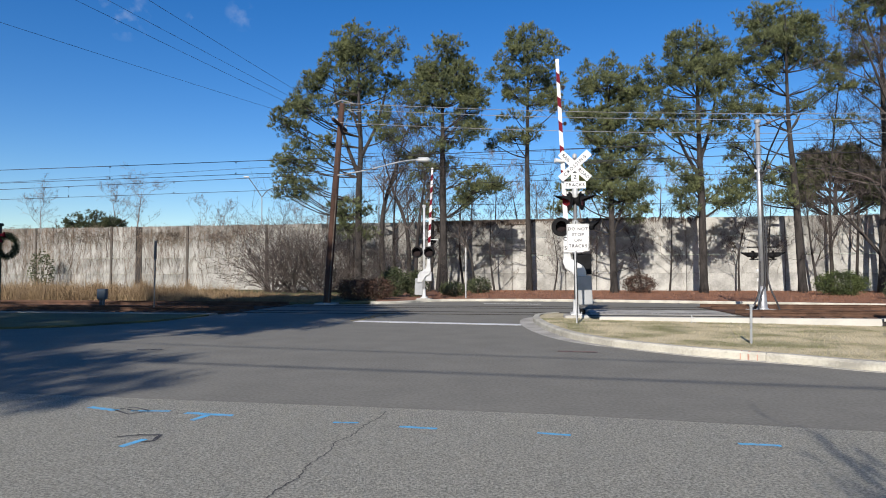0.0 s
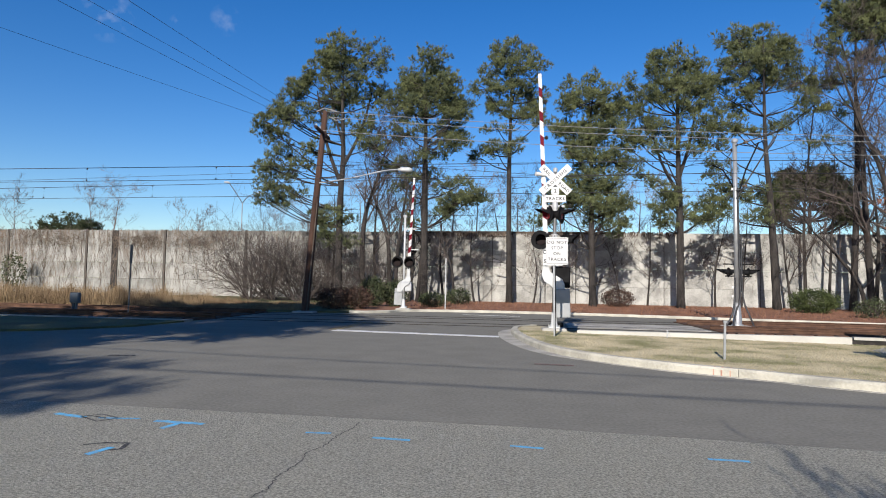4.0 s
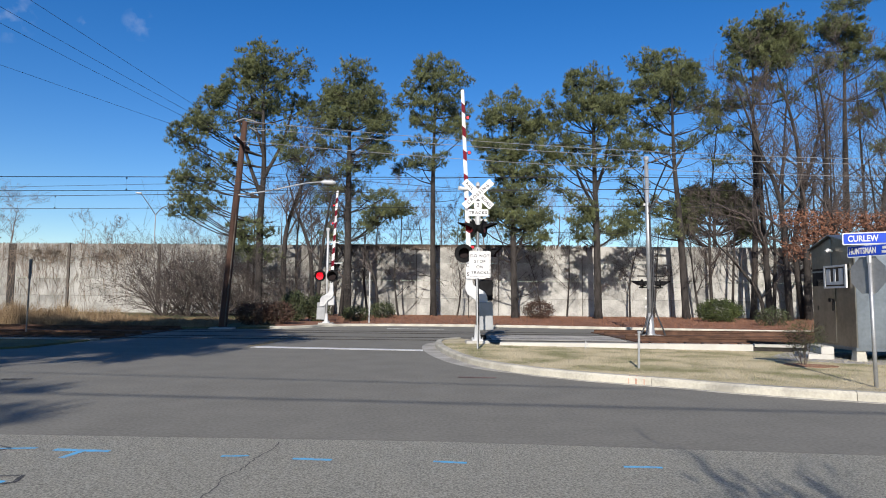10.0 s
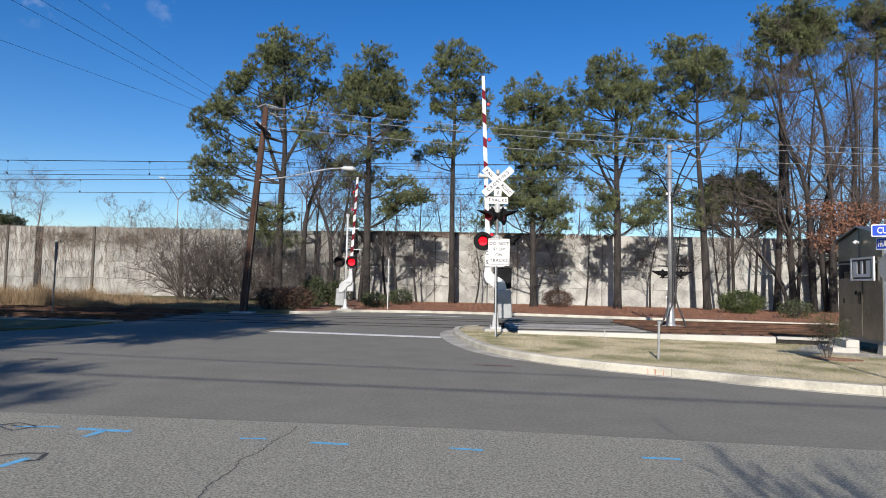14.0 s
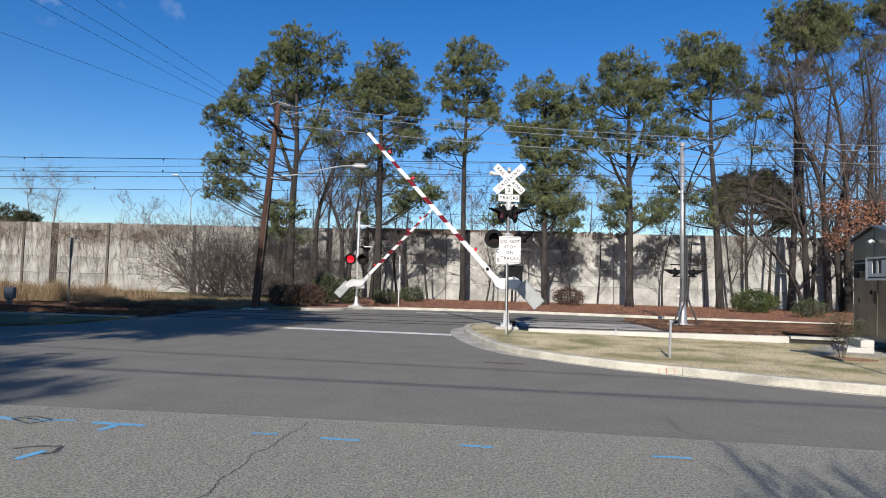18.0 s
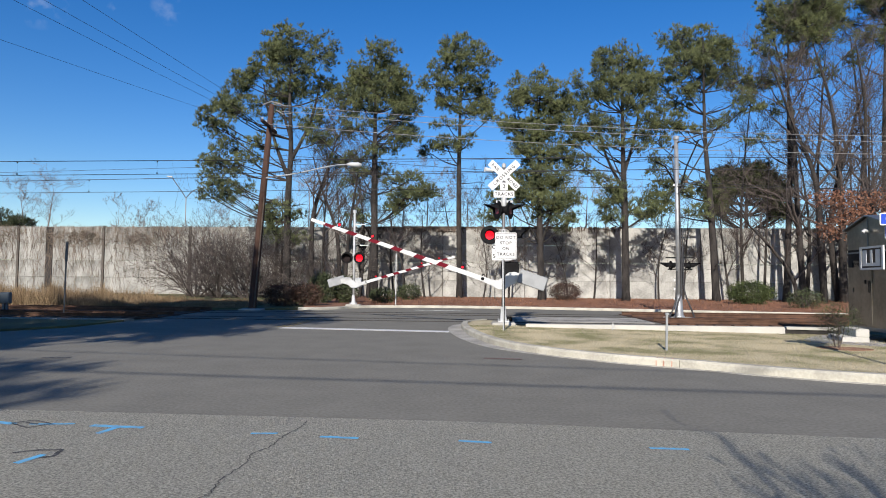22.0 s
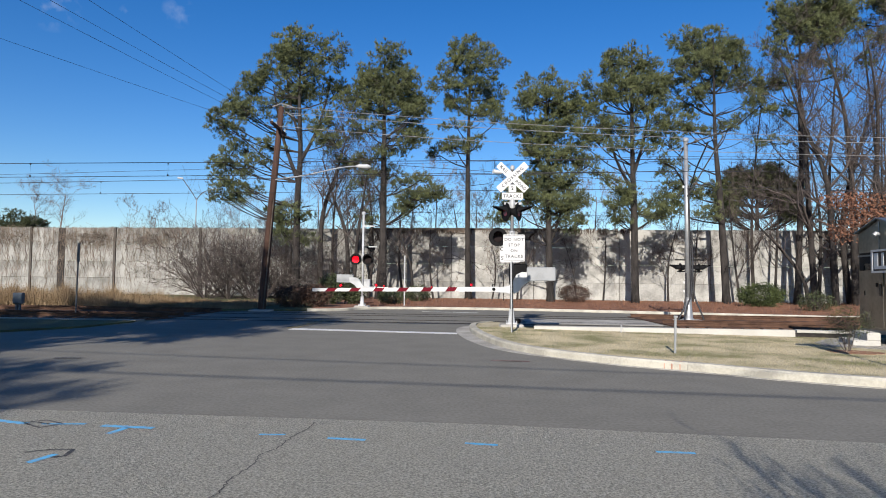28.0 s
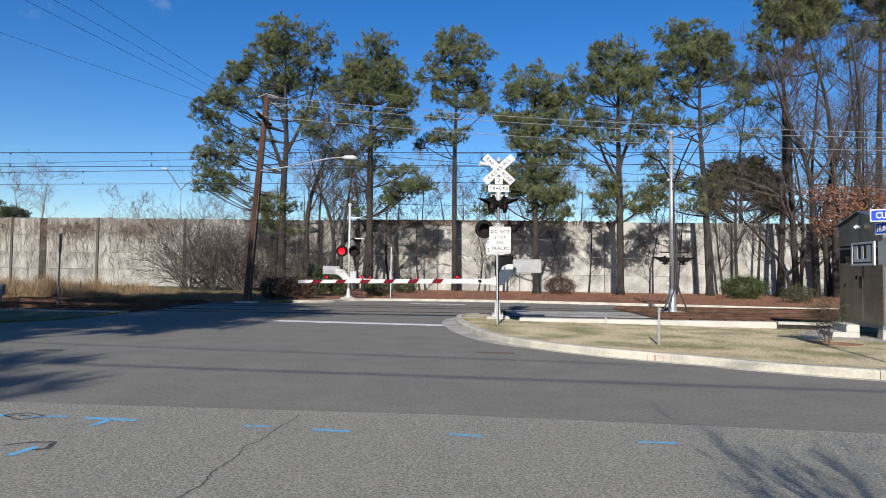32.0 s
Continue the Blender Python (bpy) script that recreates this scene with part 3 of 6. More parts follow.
def gate_arm(signal, place, length, side=-1):
    """A striped arm with its counterweight. It turns about its own y axis; at 0 degrees it points along -x."""
    bm = B()
    x0, x1, z = -0.72, -length, -0.41
    for a, b, wa, wb in ((x0, x0 - (length + x0) * 0.5, 0.075, 0.064), (x0 - (length + x0) * 0.5, x1, 0.062, 0.05)):
        vs = [bm.verts.new((x, y, z + s * w)) for x, w in ((a, wa), (b, wb)) for y in (-0.022, 0.022) for s in (-1, 1)]
        for q in ((0, 1, 3, 2), (4, 6, 7, 5), (0, 4, 5, 1), (2, 3, 7, 6), (1, 5, 7, 3), (0, 2, 6, 4)):
            bm.faces.new([vs[i] for i in q])
    arm = part("gate_arm", bm, WHITE, signal, "red and white striped gate arm")
    n = 6
    pitch = 0.118 * length
    for k in range(n):
        c = x1 + 0.093 * length + k * pitch
        w = 0.05 + 0.025 * (c - x1) / (length - 0.72)
        bm = B()
        prism(bm, [(c - 0.155 - 0.05, -w), (c + 0.155 - 0.05, -w), (c + 0.155 + 0.05, w), (c - 0.155 + 0.05, w)], -0.0245, 0.0245, m=pose(0, 0, z, 90, 0, 0))
        part("stripe", bm, SIGN_RED, arm, "red reflective stripe")
    for d in (0.14, 0.345, 0.89):
        bm = B()
        c = x1 + 0.15 + d * (length - 1.0)
        tube(bm, [(c, -0.035, z + 0.14), (c, 0.035, z + 0.14)], 0.04, 12)
        part("arm_lamp", bm, LENS_LIT, arm, "small round red lamp on the arm")
        bm = B()
        tube(bm, [(c, 0.03 * side, z + 0.14), (c, -0.045 * side, z + 0.14)], 0.056, 12)
        box(bm, c - 0.02, c + 0.02, -0.02, 0.02, z + 0.04, z + 0.08)
        part("lamp_holder", bm, BLACK_METAL, arm)
        # Added disc that hides the glow until the lamp comes on.
        bm = B()
        ring(bm, 0, 0.056, 0.0, 12, 0.004)
        sh = part("shutter", bm, LENS_DARK, arm, "added dark red disc that hides the glowing lens")
        SHUTTERS.append((sh, pose(c, 0.045 * side, z + 0.14), None, 0.056 * -side))
    bm = B()
    prism(bm, [(-0.85, -0.33), (-0.85, -0.49), (-0.4, -0.53), (-0.16, -0.57), (0.04, -0.5), (0.2, -0.28), (0.5, -0.1), (0.5, 0.14), (0.14, 0.13), (-0.02, 0.06), (-0.14, -0.14), (-0.26, -0.3), (-0.5, -0.34)],
          -0.05, 0.05, m=pose(0, 0, 0, 90, 0, 0))
    bmesh.ops.bevel(bm, geom=list(bm.edges), offset=0.012, segments=1, affect="EDGES")
    part("bracket", bm, PALE_METAL if side < 0 else GREY_METAL, arm, "cast steel bracket")
    bm = B()
    for y in (-0.16, -0.06):
        box(bm, 0.3, 1.2, y, y + 0.06, -0.16, 0.28, bevel=0.02)
    part("counterweight", bm, COUNTER_GREY, arm, "grey counterweight plates")
    bm = B()
    tube(bm, [(-0.8, 0.05, -0.41), (-0.74, -0.08, -0.41)], 0.05, 10)
    tube(bm, [(-0.82, 0, -0.41), (-0.78, 0, -0.26), (-0.72, 0, -0.28)], 0.02, 6)
    part("clamp", bm, BLACK_METAL, arm)
    GATE_ARMS.append((arm, place))
    return arm


def signal_base(top, height, mast_paint):
    bm = B()
    box(bm, -0.38, 0.38, -0.38, 0.38, -0.15, 0.1, bevel=0.04)
    part("foundation", bm, CONCRETE, top, "concrete foundation")
    bm = B()
    prism(bm, [(-0.17, -0.17), (0.17, -0.17), (0.17, 0.17), (-0.17, 0.17)], 0.1, 0.14)
    tube(bm, [(0, 0, 0.12), (0, 0, 0.3), (0, 0, 0.58)], [0.13, 0.095, 0.08], 12)
    part("pedestal", bm, PALE_METAL, top, "white cast pedestal")
    for x in (-0.15, 0.15):
        for y in (-0.15, 0.15):
            bm = B()
            tube(bm, [(x, y, 0.1), (x, y, 0.2)], 0.018, 6)
            part("bolt", bm, GALV, top)
    bm = B()
    tube(bm, [(0, 0, 0.5), (0, 0, height)], 0.055, 14)
    part("mast", bm, mast_paint, top, "grey steel mast", smooth=True)


def near_signal():
    top = thing("crossing_signal", pose(2.1, 20.2, 0.1, 0, 0, -2), "railway crossing signal with crossbuck, red lamps and striped gate arm", "crossing signal", "crossing signals")
    signal_base(top, 5.1, MAST_GREY)
    # crossbuck
    for a, words, y in ((-43, ("RAIL", "ROAD"), -0.075), (43, ("CROSSING",), -0.09)):
        bm = B()
        m = pose(0, y, 4.79, 0, -a, 0)
        sign_plate(bm, 1.22, 0.23, m, r=0.02)
        blade = part("crossbuck_blade", bm, SIGN_WHITE, top, "white crossbuck blade with black letters")
        if len(words) == 2:
            for w, x in zip(words, (-0.37, 0.37)):
                text("letter", w, 0.145, blade, m @ pose(x, -0.007, -0.005), SIGN_BLACK, 0.98, gap=1.12)
        else:
            text("letter", words[0], 0.15, blade, m @ pose(0, -0.007, -0.005), SIGN_BLACK, 1.0, gap=1.35)
    for body, w, h, z in (("2", 0.24, 0.24, 4.43), ("TRACKS", 0.66, 0.22, 4.18)):
        bm = B()
        sign_plate(bm, w, h, pose(0, -0.075 - (0.004 if w > 0.3 else 0), z), r=0.02)
        pl = part("track_count_plate", bm, SIGN_WHITE, top, "white plate with black letters")
        text("letter", body, 0.17 if body == "2" else 0.14, pl, pose(0, -0.088, z - 0.003), SIGN_BLACK, gap=1.0 if body == "2" else 1.2)
    # lamps: the lower pair faces the road, the upper pair looks sideways
    for x, lit, turn in ((-0.45, True, 0), (0.36, False, 74)):
        lamp_head(top, pose(x, -0.12, 2.86, 0, 0, turn), lit)
    for x, rz in ((-0.2, -66), (0.2, 66)):
        lamp_head(top, pose(x, -0.02, 3.68, 0, 0, rz), visor=1.35, cheek=0.03)
    for z, w in ((2.9, 1.0), (3.95, 0.5)):
        bm = B()
        box(bm, -w / 2, w / 2 + 0.05, -0.035, 0.035, z - 0.035, z + 0.035)
        tube(bm, [(0, 0, z - 0.16), (0, 0, z + 0.16)], 0.095, 12)
        part("cross_arm", bm, GREY_METAL, top)
    bm = B()
    tube(bm, [(0, 0, 5.05), (0, 0, 5.15), (0, 0, 5.2)], [0.07, 0.07, 0.01], 12)
    part("mast_cap", bm, GREY_METAL, top)
    bm = B()
    tube(bm, [(0.0, -0.06, 4.93), (-0.55, 0.0, 4.98)], 0.015, 6)
    tube(bm, [(-0.35, 0.0, 4.95), (-0.62, -0.1, 4.97)], [0.045, 0.075], 10)
    part("bell", bm, WHITE, top, "small white crossing bell")
    bm = B()
    sign_plate(bm, 0.62, 0.84, pose(-0.06, -0.075, 2.48))
    pl = part("rule_sign", bm, SIGN_WHITE, top, "white sign with black letters")
    for i, w in enumerate(("STOP", "ON RED", "SIGNAL")):
        text("letter", w, 0.17, pl, pose(-0.06, -0.082, 2.76 - 0.285 * i), SIGN_BLACK)
    bm = B()
    box(bm, -0.06, 0.5, 0.06, 0.42, 1.36, 2.02, bevel=0.03)
    part("gate_mechanism", bm, BLACK_METAL, top, "dark gate mechanism case")
    bm = B()
    box(bm, -0.1, 0.3, 0.1, 0.4, 0.12, 0.26, bevel=0.02)
    part("junction_box", bm, BLACK_METAL, top)
    gate_arm(top, pose(0.18, 0.02, 1.62, 0, 0, -2), 6.66)
    return top


def far_signal():
    top = thing("crossing_signal", pose(-4.45, 33.6, 0.08, 0, 0, 178), "railway crossing signal seen from behind with red lamps and gate arm", "crossing signal", "crossing signals")
    signal_base(top, 5.0, PALE_METAL)
    for x, lit in ((0.36, False), (-0.3, True)):
        lamp_head(top, pose(x, 0.12, 2.55, 0, 0, 180), lit, 0.31, 0.62)
    lamp_head(top, pose(-0.42, -0.25, 3.15, 0, 0, 130), None, 0.2)
    bm = B()
    box(bm, -0.5, 0.5, -0.03, 0.03, 2.6, 2.66)
    tube(bm, [(0, 0, 2.45), (0, 0, 2.8)], 0.09, 12)
    part("cross_arm", bm, GREY_METAL, top)
    bm = B()
    tube(bm, [(0, 0, 4.95), (0, 0, 5.06), (0, 0, 5.12)], [0.1, 0.1, 0.04], 12)
    part("mast_cap", bm, PALE_METAL, top)
    bm = B()
    box(bm, -0.62, 0.05, -0.02, 0.02, 4.3, 4.36)
    part("bracket_arm", bm, PALE_METAL, top)
    bm = B()
    box(bm, -0.75, -0.3, -0.03, 0.03, 3.2, 3.25)
    part("bracket_arm", bm, PALE_METAL, top)
    for i in range(9):
        bm = B()
        box(bm, -0.16, -0.07, -0.02, 0.02, 3.1 + 0.16 * i, 3.12 + 0.16 * i)
        part("rung", bm, GREY_METAL, top)
    bm = B()
    box(bm, -0.4, -0.05, -0.3, 0.0, 1.0, 1.5, bevel=0.03)
    part("gate_mechanism", bm, GREY_METAL, top, "grey gate mechanism case")
    gate_arm(top, pose(0.2, 0.02, 1.45, 0, 0, -2), 5.65, 1)
    return top


near_signal()
far_signal()

# ---- signs on posts ----
post = thing("no_stopping_sign", pose(1.88, 17.88, 0.1), "white sign with black words on a thin steel post", "road sign")
bm = B()
box(bm, -0.03, 0.008, -0.012, 0.02, -0.2, 2.85)
# The post's shaded right side is put in as black.
box(bm, 0.008, 0.032, 0.012, 0.02, -0.2, 2.85, mi=1)
part("post", bm, [GALV, BLACK_METAL], post, "galvanised channel post, its shaded right flange coloured black").matrix_basis = pose(0, 0, 0, 0, -0.8, 0)
bm = B()
sign_plate(bm, 0.61, 0.76, pose(0.04, -0.02, 2.4))
pl = part("sign_plate", bm, SIGN_WHITE, post)
bm = B()
for a, b, c, d in ((-0.29, 0.29, 0.355, 0.363), (-0.29, 0.29, -0.363, -0.355), (-0.295, -0.287, -0.36, 0.36), (0.287, 0.295, -0.36, 0.36)):
    box(bm, 0.97 * a + 0.04, 0.97 * b + 0.04, -0.0265, -0.0245, 0.98 * c + 2.4, 0.98 * d + 2.4)
part("border", bm, SIGN_BLACK, pl)
for i, w in enumerate(("DO NOT", "STOP", "ON", "TRACKS")):
    text("letter", w, 0.122, pl, pose(0.04, -0.0255, 2.635 - 0.158 * i), SIGN_BLACK, 0.98, gap=1.2)
for z in (2.1, 2.72):
    bm = B()
    tube(bm, [(0.03, -0.034, z), (0.03, -0.02, z)], 0.012, 8)
    part("bolt", bm, GALV, pl)

st = thing("street_name_sign", pose(7.74, 10.33, 0.1), "steel post with blue street name plates and a stop sign", "street sign")
bm = B()
tube(bm, [(0.03, 0, -0.3), (0.0, 0, 2.2)], 0.032, 10)
part("post", bm, GALV, st, smooth=True)
for z, rz, word, num, seed in ((2.52, -35, "CURLEW", True, 1), (2.31, -77, "HUNTSMAN", True, 2)):
    m = pose(0.05 if rz > -50 else 0.0, 0, z, 0, 0, rz)
    bm = B()
    sign_plate(bm, 0.84, 0.21, m @ pose(0, 0.0, 0), r=0.02)
    sign_plate(bm, 0.8, 0.17, m @ pose(0, -0.005, 0), r=0.015)
    for f in list(bm.faces)[18:]:
        f.material_index = 1
    pl = part("name_plate", bm, [SIGN_WHITE, SIGN_BLUE], st, "blue street name plate with white letters")
    text("letter", word, 0.15, pl, m @ pose(-0.12, -0.011, -0.005), SIGN_WHITE, 0.72 if len(word) < 7 else 0.62)
    for i, (w, zz) in enumerate(((0.1, 0.035), (0.13, -0.035))):
        bm = B()
        box(bm, 0.3 - w / 2, 0.3 + w / 2, -0.0115, -0.0105, zz - 0.022, zz + 0.022, m=m)
        part("worn_lettering", bm, SIGN_WHITE, pl)
bm = B()
tube(bm, [(0.0, 0.0, 2.1), (0.0, 0.0, 2.225)], 0.042, 8)
part("bracket", bm, GALV, st)
bm = B()
o = [(0.345 * math.cos(radians(22.5 + 45 * k)), 0.345 * math.sin(radians(22.5 + 45 * k))) for k in range(8)]
prism(bm, o, -0.02, -0.016, m=pose(0.03, 0.07, 1.9, 0, 0, 104) @ pose(0, 0, 0, 90, 0, 0))
part("stop_plate", bm, SIGN_BACK, st, "bare metal back of a stop sign")

# ---- small posts and boxes ----
def simple_post(x, y, z, h, w, material, label, lean=0.0, name="marker_post"):
    top = thing(name, pose(x, y, z, 0, lean, 0), label, "post")
    bm = B()
    box(bm, -w / 2, w / 2, -w / 3, w / 3, -0.2, h, bevel=w * 0.1)
    part("shaft", bm, material, top)
    return top


stub = simple_post(4.74, 13.1, 0.1, 0.78, 0.045, GALV, "short grey steel post standing in the dry lawn", 1)
bm = B()
box(bm, -0.035, 0.045, -0.025, 0.025, 0.74, 0.79, bevel=0.008)
part("cap", bm, GALV, stub)
stake = simple_post(5.05, 18.25, 0.1, 0.24, 0.03, GREY_METAL, "short pale stake by the low wall")
bm = B()
tube(bm, [(0, -0.02, 0.22), (0.1, -0.02, 0.02)], 0.008, 6)
part("brace", bm, GREY_METAL, stake)
simple_post(-2.35, 35.6, 0.05, 2.9, 0.06, GREY_METAL, "slim pale steel post beyond the far kerb")
lp = simple_post(-14.2, 24.25, 0.0, 2.2, 0.05, MAST_GREY, "dark sign post seen from its edge", 0.5)
bm = B()
box(bm, -0.045, 0.045, -0.02, 0.02, 2.1, 2.85)
part("plate", bm, MAST_GREY, lp)
simple_post(4.2, 46.5, 0.05, 2.1, 0.06, GREY_BARK, "thin weathered stake before the wall")
eb = thing("equipment_box", pose(-17.4, 25.7, 0.0, 0, 0, 8), "grey metal equipment box on a short pedestal", "utility box")
bm = B()
box(bm, -0.18, 0.18, -0.12, 0.12, 0.42, 0.86, bevel=0.02)
part("case", bm, BOX_GREY, eb)
bm = B()
box(bm, -0.16, 0.16, -0.135, -0.12, 0.45, 0.83, bevel=0.004)
part("door", bm, BOX_GREY, eb)
for x in (-0.07, 0.05):
    bm = B()
    box(bm, x - 0.035, x + 0.035, -0.05, 0.05, -0.1, 0.43)
    part("leg", bm, BOX_GREY, eb)

wp = thing("decorated_post", pose(-14.95, 17.2, 0.0), "dark square post hung with a red bowed wreath", "post")
bm = B()
box(bm, -0.3, 0.0, -0.15, 0.15, -0.2, 3.0, bevel=0.02)
box(bm, -0.33, 0.03, -0.18, 0.18, 2.93, 3.02, bevel=0.02)
part("shaft", bm, POST_GREEN, wp)
bm = B()
box(bm, -1.7, -0.31, -0.08, 0.08, 2.2, 2.95, bevel=0.02)
part("board", bm, POST_GREEN, wp, "dark board fixed to the post")
bm = B()
for k in range(1100):
    a = random.uniform(0, 6.283)
    c = Vector((0.3 + 0.28 * math.cos(a), -0.02, 2.33 + 0.31 * math.sin(a)))
    d = Vector((random.gauss(0, 1), random.gauss(0, 1), random.gauss(0, 1))).normalized() * 0.125
    tube(bm, [c, c + d], [0.012, 0.004], 3, caps=False)
part("wreath", bm, DARK_LEAF, wp, "dark evergreen wreath")
bm = B()
for s in (-1, 1):
    prism(bm, [(0, 0), (s * 0.16, 0.1), (s * 0.17, -0.05)][::s], -0.03, 0.03, m=pose(0.14, -0.13, 2.64, 90, 0, 0))
    prism(bm, [(0, 0), (s * 0.1, -0.2), (s * 0.03, -0.2)][::s], -0.02, 0.02, m=pose(0.14, -0.13, 2.64, 90, 0, 0))
part("bow", bm, SIGN_RED, wp, "red ribbon bow")


# ---- overhead line mast between the tracks ----
mast = thing("catenary_mast", pose(9.62, 25.2, 0.05), "tall galvanised overhead line mast on a concrete base", "mast")
bm = B()
box(bm, -0.5, 0.55, -0.4, 0.4, -0.1, 0.06, bevel=0.02)
part("foundation", bm, WHITE_CONCRETE, mast)
bm = B()
tube(bm, [(0, 0, 0.05), (0, 0, 0.1), (0, 0, 0.14), (0, 0, 0.75), (0, 0, 0.95)], [0.22, 0.22, 0.17, 0.13, 0.11], 16)
part("base_sleeve", bm, GALV, mast, smooth=True)
bm = B()
tube(bm, [(0, 0, 0.8), (-0.06, 0, 7.2)], [0.1, 0.08], 16)
part("pole", bm, GALV, mast, smooth=True)
bm = B()
tube(bm, [(-0.06, 0, 7.2), (-0.06, 0, 7.3), (-0.06, 0, 7.36)], [0.12, 0.12, 0.05], 12)
part("cap", bm, GALV, mast)
for s, pts in ((1, [(0.12, -0.1, 3.6), (0.14, -0.12, 1.6), (0.2, -0.18, 0.95), (0.36, -0.28, 0.45), (0.5, -0.3, 0.06)]), (-1, [(-0.12, -0.1, 1.9), (-0.15, -0.14, 1.2), (-0.22, -0.22, 0.7), (-0.36, -0.28, 0.35), (-0.52, -0.3, 0.06)]), (-1, [(0.0, -0.115, 5.4), (0.03, -0.13, 3.0), (0.05, -0.16, 1.2), (-0.1, -0.22, 0.7), (-0.25, -0.3, 0.06)])):
    bm = B()
    tube(bm, [tuple(p) for p in smooth_line(pts, 5)], 0.033, 6)
    part("cable", bm, WIRE, mast, "black feeder cable")
for z in (0.75, 1.15, 1.5, 5.3):
    bm = B()
    tube(bm, [(-0.2, -0.1, z), (-0.2, -0.1, z + 0.09)], 0.04, 8)
    part("clamp", bm, WHITE, mast)
for d, span in ((-2.08, -1), (2.08, 1)):
    bm = B()
    tube(bm, [(-0.06, 0, 7.05), (0.5, span * 2.1, 7.1)], 0.026, 8)
    tube(bm, [(-0.06, 0, 4.9), (0.55, span * 2.1, 6.95)], 0.026, 8)
    tube(bm, [(-0.06, 0, 5.3), (0.3, span * 1.9, 5.25)], 0.02, 8)
    part("bracket", bm, MAST_GREY, mast, "dark steel cantilever bracket")
    for x, y, z in ((0.1, span * 0.5, 7.06), (0.1, span * 0.4, 5.4)):
        bm = B()
        tube(bm, [(x, y + span * 0.035 * k, z) for k in range(8)], [0.06 if k % 2 else 0.03 for k in range(8)], 10)
        part("insulator", bm, DARK_STAIN, mast)
bm = B()
tube(bm, [(-0.1, 0, 7.15), (0.55, 0.0, 7.05), (1.0, 0.0, 7.25)], 0.02, 6)
tube(bm, [(0.08, 0, 5.2), (0.35, 0, 6.1), (0.85, 0, 7.2)], 0.03, 6)
tube(bm, [(-0.1, 0, 5.4), (-0.5, 0, 6.1), (-0.9, 0, 6.3)], 0.03, 6)
part("stay", bm, BLACK_METAL, mast)

# a crossing signal of the far road, half hidden by the mast
hidden = thing("road_signal", pose(11.9, 31.0, 0.05), "black side facing crossing lamps on a slim mast", "crossing signal", "crossing signals")
bm = B()
tube(bm, [(0, 0, -0.1), (0, 0, 3.1)], 0.055, 10)
part("mast", bm, GALV, hidden)
for x, rz in ((-0.45, -86), (0.45, 86)):
    lamp_head(hidden, pose(x, 0, 2.26, 0, 0, rz), None, 0.23)
    bm = B()
    s = 1 if x > 0 else -1
    prism(bm, [(s * 0.1, -0.06), (s * 0.62, -0.1), (s * 0.98, 0.1), (s * 0.98, 0.13), (s * 0.1, 0.12)][::s], -0.1, 0.1, m=pose(0, 0, 2.28, 90, 0, 0))
    part("lamp_housing", bm, BLACK_METAL, hidden, "black side facing lamp housing")
bm = B()
box(bm, -0.7, 0.7, -0.03, 0.03, 2.62, 2.68)
box(bm, -0.6, 0.6, -0.03, 0.03, 2.05, 2.11)
part("cross_arm", bm, BLACK_METAL, hidden)

# ---- wooden utility pole with its street lamp ----
up = thing("utility_pole", pose(-8.9, 30.6, 0.0), "leaning brown wooden utility pole with a street lamp arm", "utility pole")
bm = B()
tube(bm, [(-0.02, 0, -0.2), (0.0, 0, 0.2), (0.35, 0, 5.2), (0.72, 0, 10.0)], [0.2, 0.19, 0.165, 0.13], 14)
part("shaft", bm, POLE_WOOD, up, smooth=True)
bm = B()
box(bm, -1.15, 1.15, -0.06, 0.06, -0.06, 0.06, m=pose(0.65, -0.17, 8.86, 0, 1.5, 88))
part("crossarm", bm, POLE_WOOD, up)
for x in (-1.0, -0.45, 0.5, 1.05):
    bm = B()
    tube(bm, [(0.65 + x * 0.035, -0.17 + x, 8.88), (0.65 + x * 0.035, -0.17 + x, 9.06)], [0.03, 0.05], 8)
    part("insulator", bm, GREY_METAL, up)
bm = B()
tube(bm, [(0.3, -0.1, 9.95), (0.72, -0.15, 10.1), (1.3, -0.1, 9.95)], 0.03, 6)
tube(bm, [(0.95, -0.1, 9.7), (1.3, -0.1, 9.5), (1.7, -0.1, 9.55)], 0.02, 6)
part("top_bracket", bm, PALE_WIRE, up)
bm = B()
tube(bm, [tuple(q) for q in smooth_line([(0.42, -0.1, 6.35), (2.0, 0.0, 6.62), (3.6, 0.15, 7.02), (4.6, 0.25, 7.14)], 5)], 0.032, 8)
part("lamp_arm", bm, GALV, up, "long grey lamp arm")
bm = B()
tube(bm, [(4.4, 0.25, 7.13), (4.55, 0.25, 7.13), (4.95, 0.27, 7.12), (5.12, 0.28, 7.1)], [0.05, 0.11, 0.13, 0.05], 12)
part("lamp_head", bm, PALE_METAL, up, "pale cobra head street lamp", smooth=True)
bm = B()
box(bm, -0.6, 0.4, -0.5, 0.5, -0.15, 0.07, bevel=0.02, m=pose(-8.7, 30.2, 0))
tagged(link("pole_footing", bm, CONCRETE), "flat concrete pad at the pole's foot", "pad")
# conduit on the pole's side
bm = B()
tube(bm, [(0.12, -0.2, 0.0), (0.42, -0.19, 4.2), (0.5, -0.18, 5.4)], 0.035, 8)
part("conduit", bm, DARK_STAIN, up)


